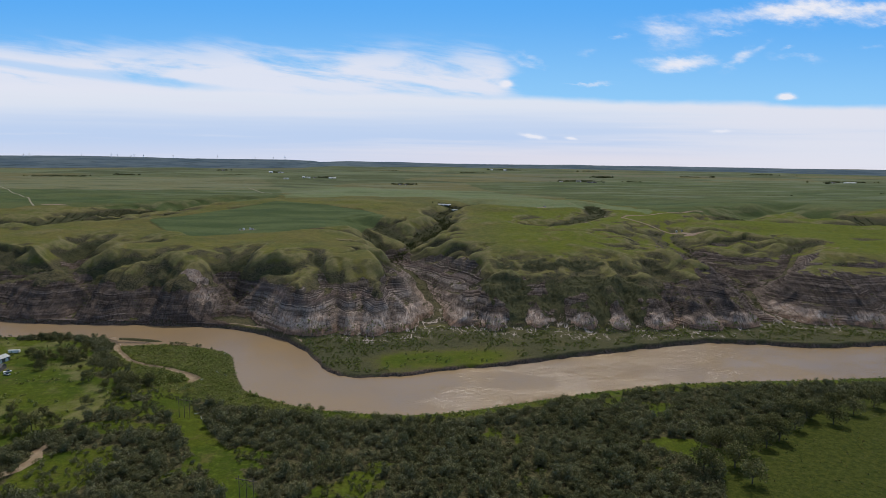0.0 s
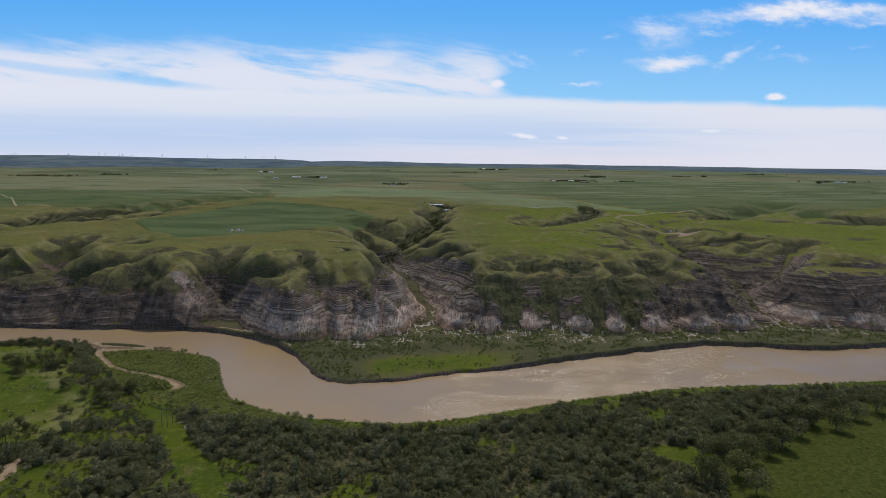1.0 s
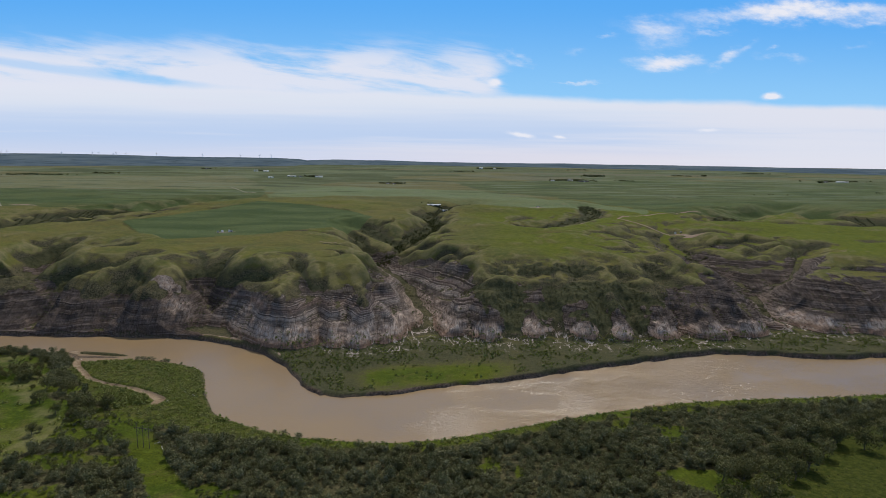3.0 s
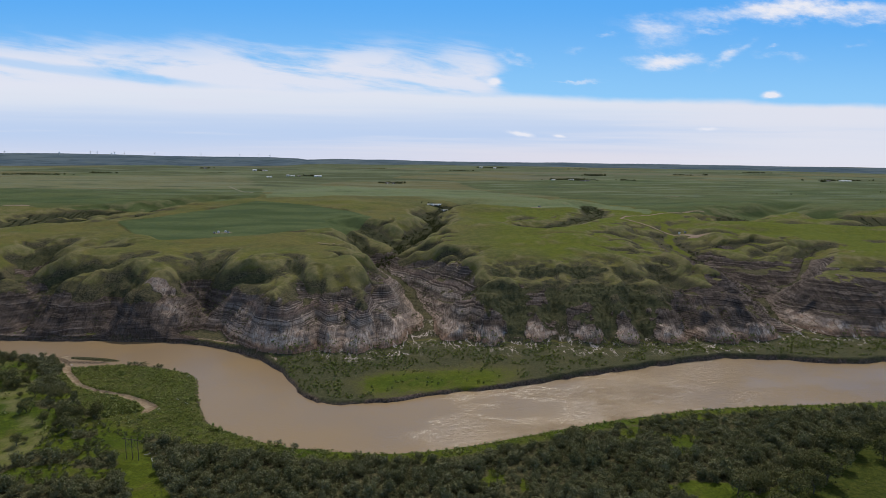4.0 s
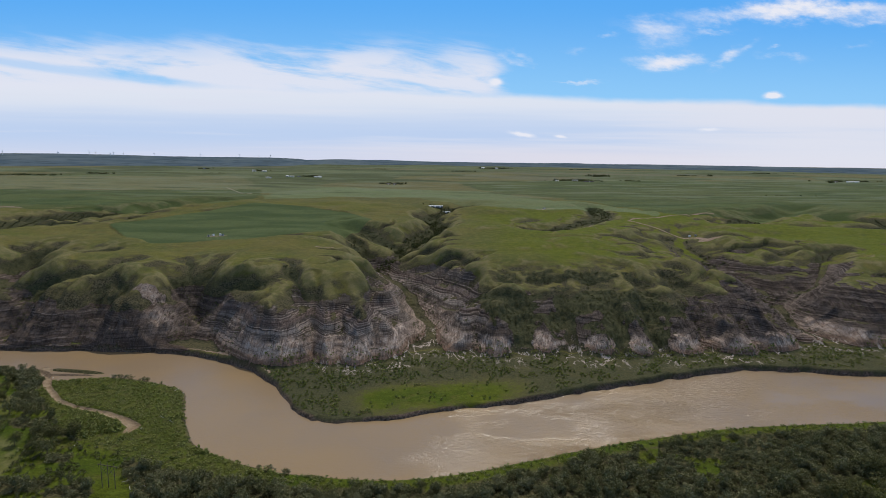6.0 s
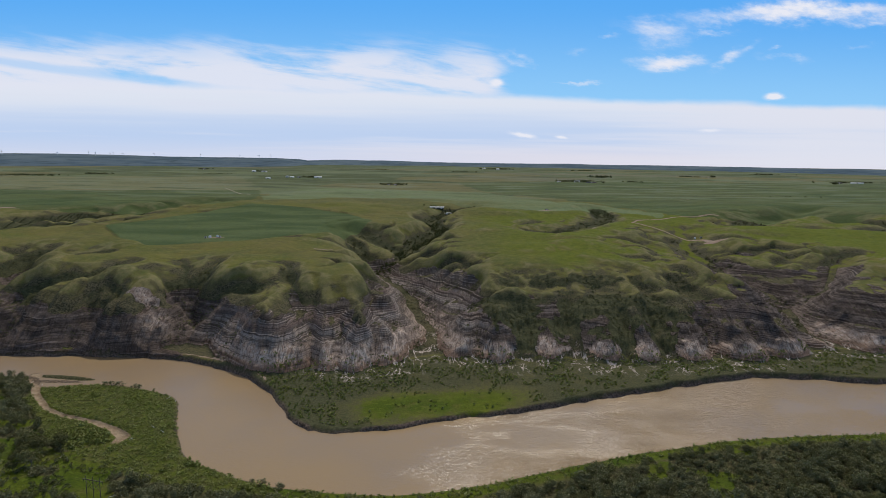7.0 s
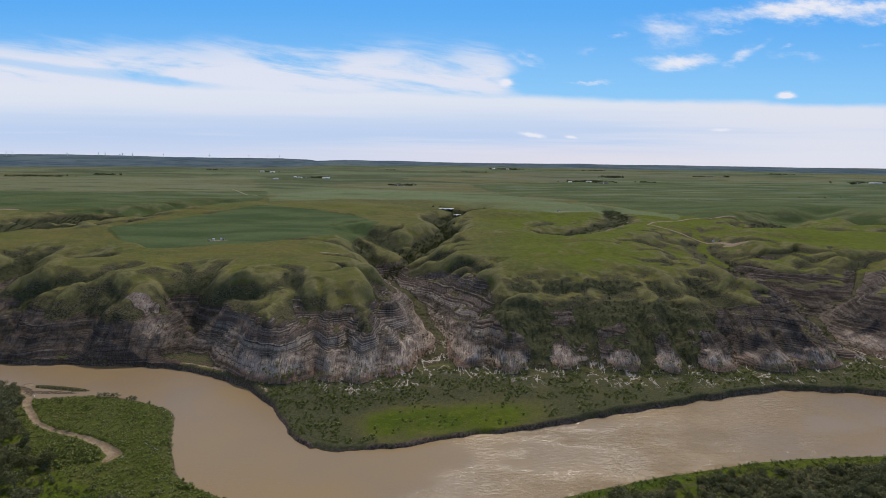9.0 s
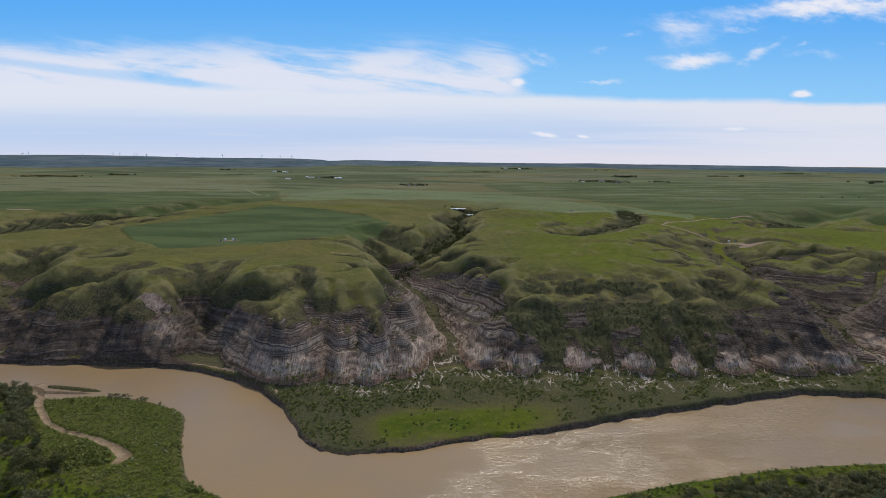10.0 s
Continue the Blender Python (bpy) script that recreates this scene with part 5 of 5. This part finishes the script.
def yard():
    """The buildings beside the river meadow."""
    building("shed", "dark-walled shed with a pale metal roof beside the meadow", "shed", -340, 446, 11, 8, 3.4, 1.6, WALL_DARK, ROOF_GREY, 80, 2, 1)
    building("house", "single-storey house with a weathered dark roof beside the meadow", "house", -331, 428, 13, 9, 2.8, 2.0, WALL_DARK, ROOF_DARK, 12, 1, 3)
    building("shed", "small white shed at the edge of the yard", "shed", -352, 455, 7, 5, 3.0, 1.4, WHITE, WHITE, 15, 1, 0)
    for x, y, turn, mat, label in ((-344, 468, 8, WHITE, "long white camping trailer parked on the grass"), (-318, 424, 50, WHITE, "white pickup truck parked in the farmyard"), (-314, 418, -20, STEEL, "silver pickup truck parked in the farmyard"), (-322, 415, 20, PAINT_RED, "faded red pickup truck parked in the farmyard")):
        trailer = "trailer" in label
        car = stand("trailer" if trailer else "pickup_truck", label, "trailer" if trailer else "truck", x, y, turn, sink=0)
        w = 8.5 if trailer else 5.2
        bm = boxed(-w / 2, w / 2, -1.0, 1.0, 0.45, 2.7 if trailer else 1.1)
        bmesh.ops.bevel(bm, geom=bm.edges[:], offset=0.12, segments=1, affect="EDGES")
        part("body", bm, mat, car)
        if not trailer:
            bm = boxed(-0.4, 1.3, -0.85, 0.85, 1.1, 1.8)
            bmesh.ops.bevel(bm, geom=bm.edges[:], offset=0.15, segments=1, affect="EDGES")
            part("cab", bm, GLASS_DARK, car, "cab with dark glass")
        for wx in (-w * 0.3, w * 0.3):
            for wy in (-0.95, 0.95):
                wheel = part("wheel", rod(bmesh.new(), (wx, wy - 0.12, 0.38), (wx, wy + 0.12, 0.38), 0.38, seg=12), RUBBER, car)
                part("rim", rod(bmesh.new(), (wx, wy - 0.14, 0.38), (wx, wy + 0.14, 0.38), 0.2, seg=10), STEEL, wheel, "steel wheel rim")


def well_sites():
    for x, y, r, h in ((-268, 803, 1.6, 2.4), (-260, 805, 1.3, 2.2), (341, 893, 1.4, 2.6)):
        tank = stand("storage_tank", "pale round steel tank on a gravel well pad", "tank", x, y, 0, "well site tanks")
        part("body", rod(bmesh.new(), (0, 0, 0), (0, 0, h), r, seg=20), WHITE, tank)
        part("roof", rod(bmesh.new(), (0, 0, h), (0, 0, h + 0.5), r * 1.03, 0.2, 20), ROOF_GREY, tank)
        ladder = bmesh.new()
        for k in range(int(h / 0.4)):
            box(ladder, -0.25, 0.25, -r - 0.12, -r - 0.04, 0.3 + 0.4 * k, 0.36 + 0.4 * k)
        part("ladder", ladder, STEEL, tank)
    for x, y in ((-272, 800), (-256, 802), (347, 888)):
        hut = stand("equipment_cabinet", "small grey steel cabinet on a gravel well pad", "cabinet", x, y, 10, "well site cabinets")
        part("body", boxed(-1.2, 1.2, -0.9, 0.9, 0, 2.0), STEEL, hut)
        part("roof", boxed(-1.35, 1.35, -1.05, 1.05, 2.0, 2.15), ROOF_DARK, hut)
        part("door", boxed(-0.4, 0.4, -0.96, -0.9, 0.15, 1.8), WALL_DARK, hut)


def power_line():
    for x, y in ((-157, 352), (-88, 258)):
        frame_ = stand("power_pole_structure", "three-pole wooden power line structure standing in a mown corridor", "power pole", x, y, -15, "power line structures", 0.6)
        for k in (-3.8, 0, 3.8):
            part("pole", rod(bmesh.new(), (k, 0, 0), (k, 0, 13.5), 0.18, 0.12), WOOD_POLE, frame_)
        part("crossarm", boxed(-5.6, 5.6, -0.14, 0.14, 11.6, 11.9), WOOD_POLE, frame_)
        for k in (-3.8, 0.0):
            part("brace", rod(bmesh.new(), (k, 0.1, 7.0), (k + 3.8, 0.1, 11.0), 0.09, seg=6), WOOD_POLE, frame_)
            part("brace", rod(bmesh.new(), (k + 3.8, -0.1, 7.0), (k, -0.1, 11.0), 0.09, seg=6), WOOD_POLE, frame_)
        for k in (-5.2, -1.9, 1.9, 5.2):
            part("insulator", rod(bmesh.new(), (k, 0, 10.6), (k, 0, 11.6), 0.12, seg=6), GLASS_DARK, frame_)


def turbines():
    rng = random.Random(2)
    for x, y, z, tall in ((-2593, 3803, 151, 30), (-2358, 3955, 153, 24), (-2212, 4040, 152, 34), (-2180, 4058, 152, 30), (-2093, 4104, 151, 32), (-2043, 4130, 150, 30), (-1879, 4208, 148, 34), (-1614, 4318, 148, 34), (-1376, 4401, 148, 32),
                          (-1254, 4438, 148, 32), (-1178, 4459, 148, 32), (-2620, 3790, 151, 24), (-2110, 4100, 150, 26)):
        x, y, tall = x * 0.76, y * 0.76, tall * 0.6
        t = tagged(new("wind_turbine"), "tall pale three-bladed wind turbine on the far ridge", "wind turbine", "wind turbines")
        t.matrix_world = pose(x, y, z - 8, 0, 0, rng.uniform(-40, 40))
        part("tower", rod(bmesh.new(), (0, 0, 0), (0, 0, tall + 8), 1.1, 0.6, 10), WHITE, t)
        part("nacelle", boxed(-1.3, 1.3, -1.5, 3.2, tall + 7, tall + 9.4), WHITE, t)
        a0 = rng.uniform(0, 120)
        for k in range(3):
            a = radians(a0 + 120 * k)
            part("blade", rod(bmesh.new(), (0, -2.0, tall + 8.2), (9 * math.sin(a), -2.0, tall + 8.2 + 9 * math.cos(a)), 0.6, 0.2, 5), WHITE, t)


def driftwood():
    rng = random.Random(6)
    for x, y in ((-158, 424), (-171, 414), (-196, 392), (-166, 430), (-148, 358), (-144, 355), (-140, 352), (-146, 350), (-151, 356), (-284, 503), (-276, 501), (-170, 470), (-176, 474)):
        log = tagged(new("driftwood_log"), "bleached driftwood log lying in the riverside scrub", "log", "driftwood logs")
        log.matrix_world = pose(x, y, height(x, y) + 0.9, 0, 0, rng.uniform(0, 180))
        k = rng.uniform(0.9, 1.9)
        part("stem", rod(bmesh.new(), (-k, 0, 0), (k, 0, 0.25), 0.17, 0.08, 7), DRIFTWOOD, log)
        part("branch", rod(bmesh.new(), (k * 0.2, 0, 0.15), (k * 0.7, rng.uniform(-1.2, 1.2), 0.7), 0.12, 0.05, 6), DRIFTWOOD, log)


def far_trees():
    """Shelter belts round the farms and brush in the far hollows."""
    rng = random.Random(12)
    shapes = [crown_shape(rng, 40, 0.36, 1.3, 4, 0.02) for _ in range(5)]
    rows = []
    for x, y, w, d, k, h in ((0, 1106, 30, 4, 26, 5), (-115, 1640, 46, 14, 60, 8), (-640, 2310, 40, 10, 30, 10), (-372, 1895, 22, 8, 24, 10), (400, 1862, 90, 16, 110, 9), (420, 1815, 60, 6, 40, 8), (566, 2205, 46, 8, 40, 13), (300, 3215, 110, 12, 90, 12)) + (
                             (930, 2372, 60, 6, 50, 9), (1037, 2406, 8, 4, 10, 14), (1209, 1950, 14, 6, 22, 12), (1320, 2030, 120, 6, 80, 9), (-1142, 1798, 140, 26, 130, 8), (-1013, 1939, 60, 6, 46, 9), (-1438, 2970, 90, 8, 60, 10), (-915, 2510, 36, 8, 34, 9),
                             (560, 1850, 60, 5, 34, 7), (1100, 1500, 60, 4, 30, 5), (760, 1400, 70, 3, 26, 4), (-700, 2050, 80, 5, 30, 6), (100, 2600, 90, 6, 40, 8), (1500, 2900, 120, 8, 60, 10), (-250, 2700, 70, 6, 30, 8), (700, 3100, 100, 8, 50, 10)):
        for _ in range(int(k * 0.7)):
            px, py = x + rng.gauss(0, 0.36 * w), y + rng.uniform(-d, d)
            rows.append((px, py, height(px, py) - 0.3, h * rng.uniform(0.25, 0.6), rng.uniform(0.9, 1.6), rng.uniform(0, 6), rng.random()))
    spread("shelterbelt", shapes, rows, LEAF_DARK, "dark rows of shelterbelt trees round the farms", "trees")


farms()
yard()
well_sites()
power_line()
turbines()
driftwood()
far_trees()
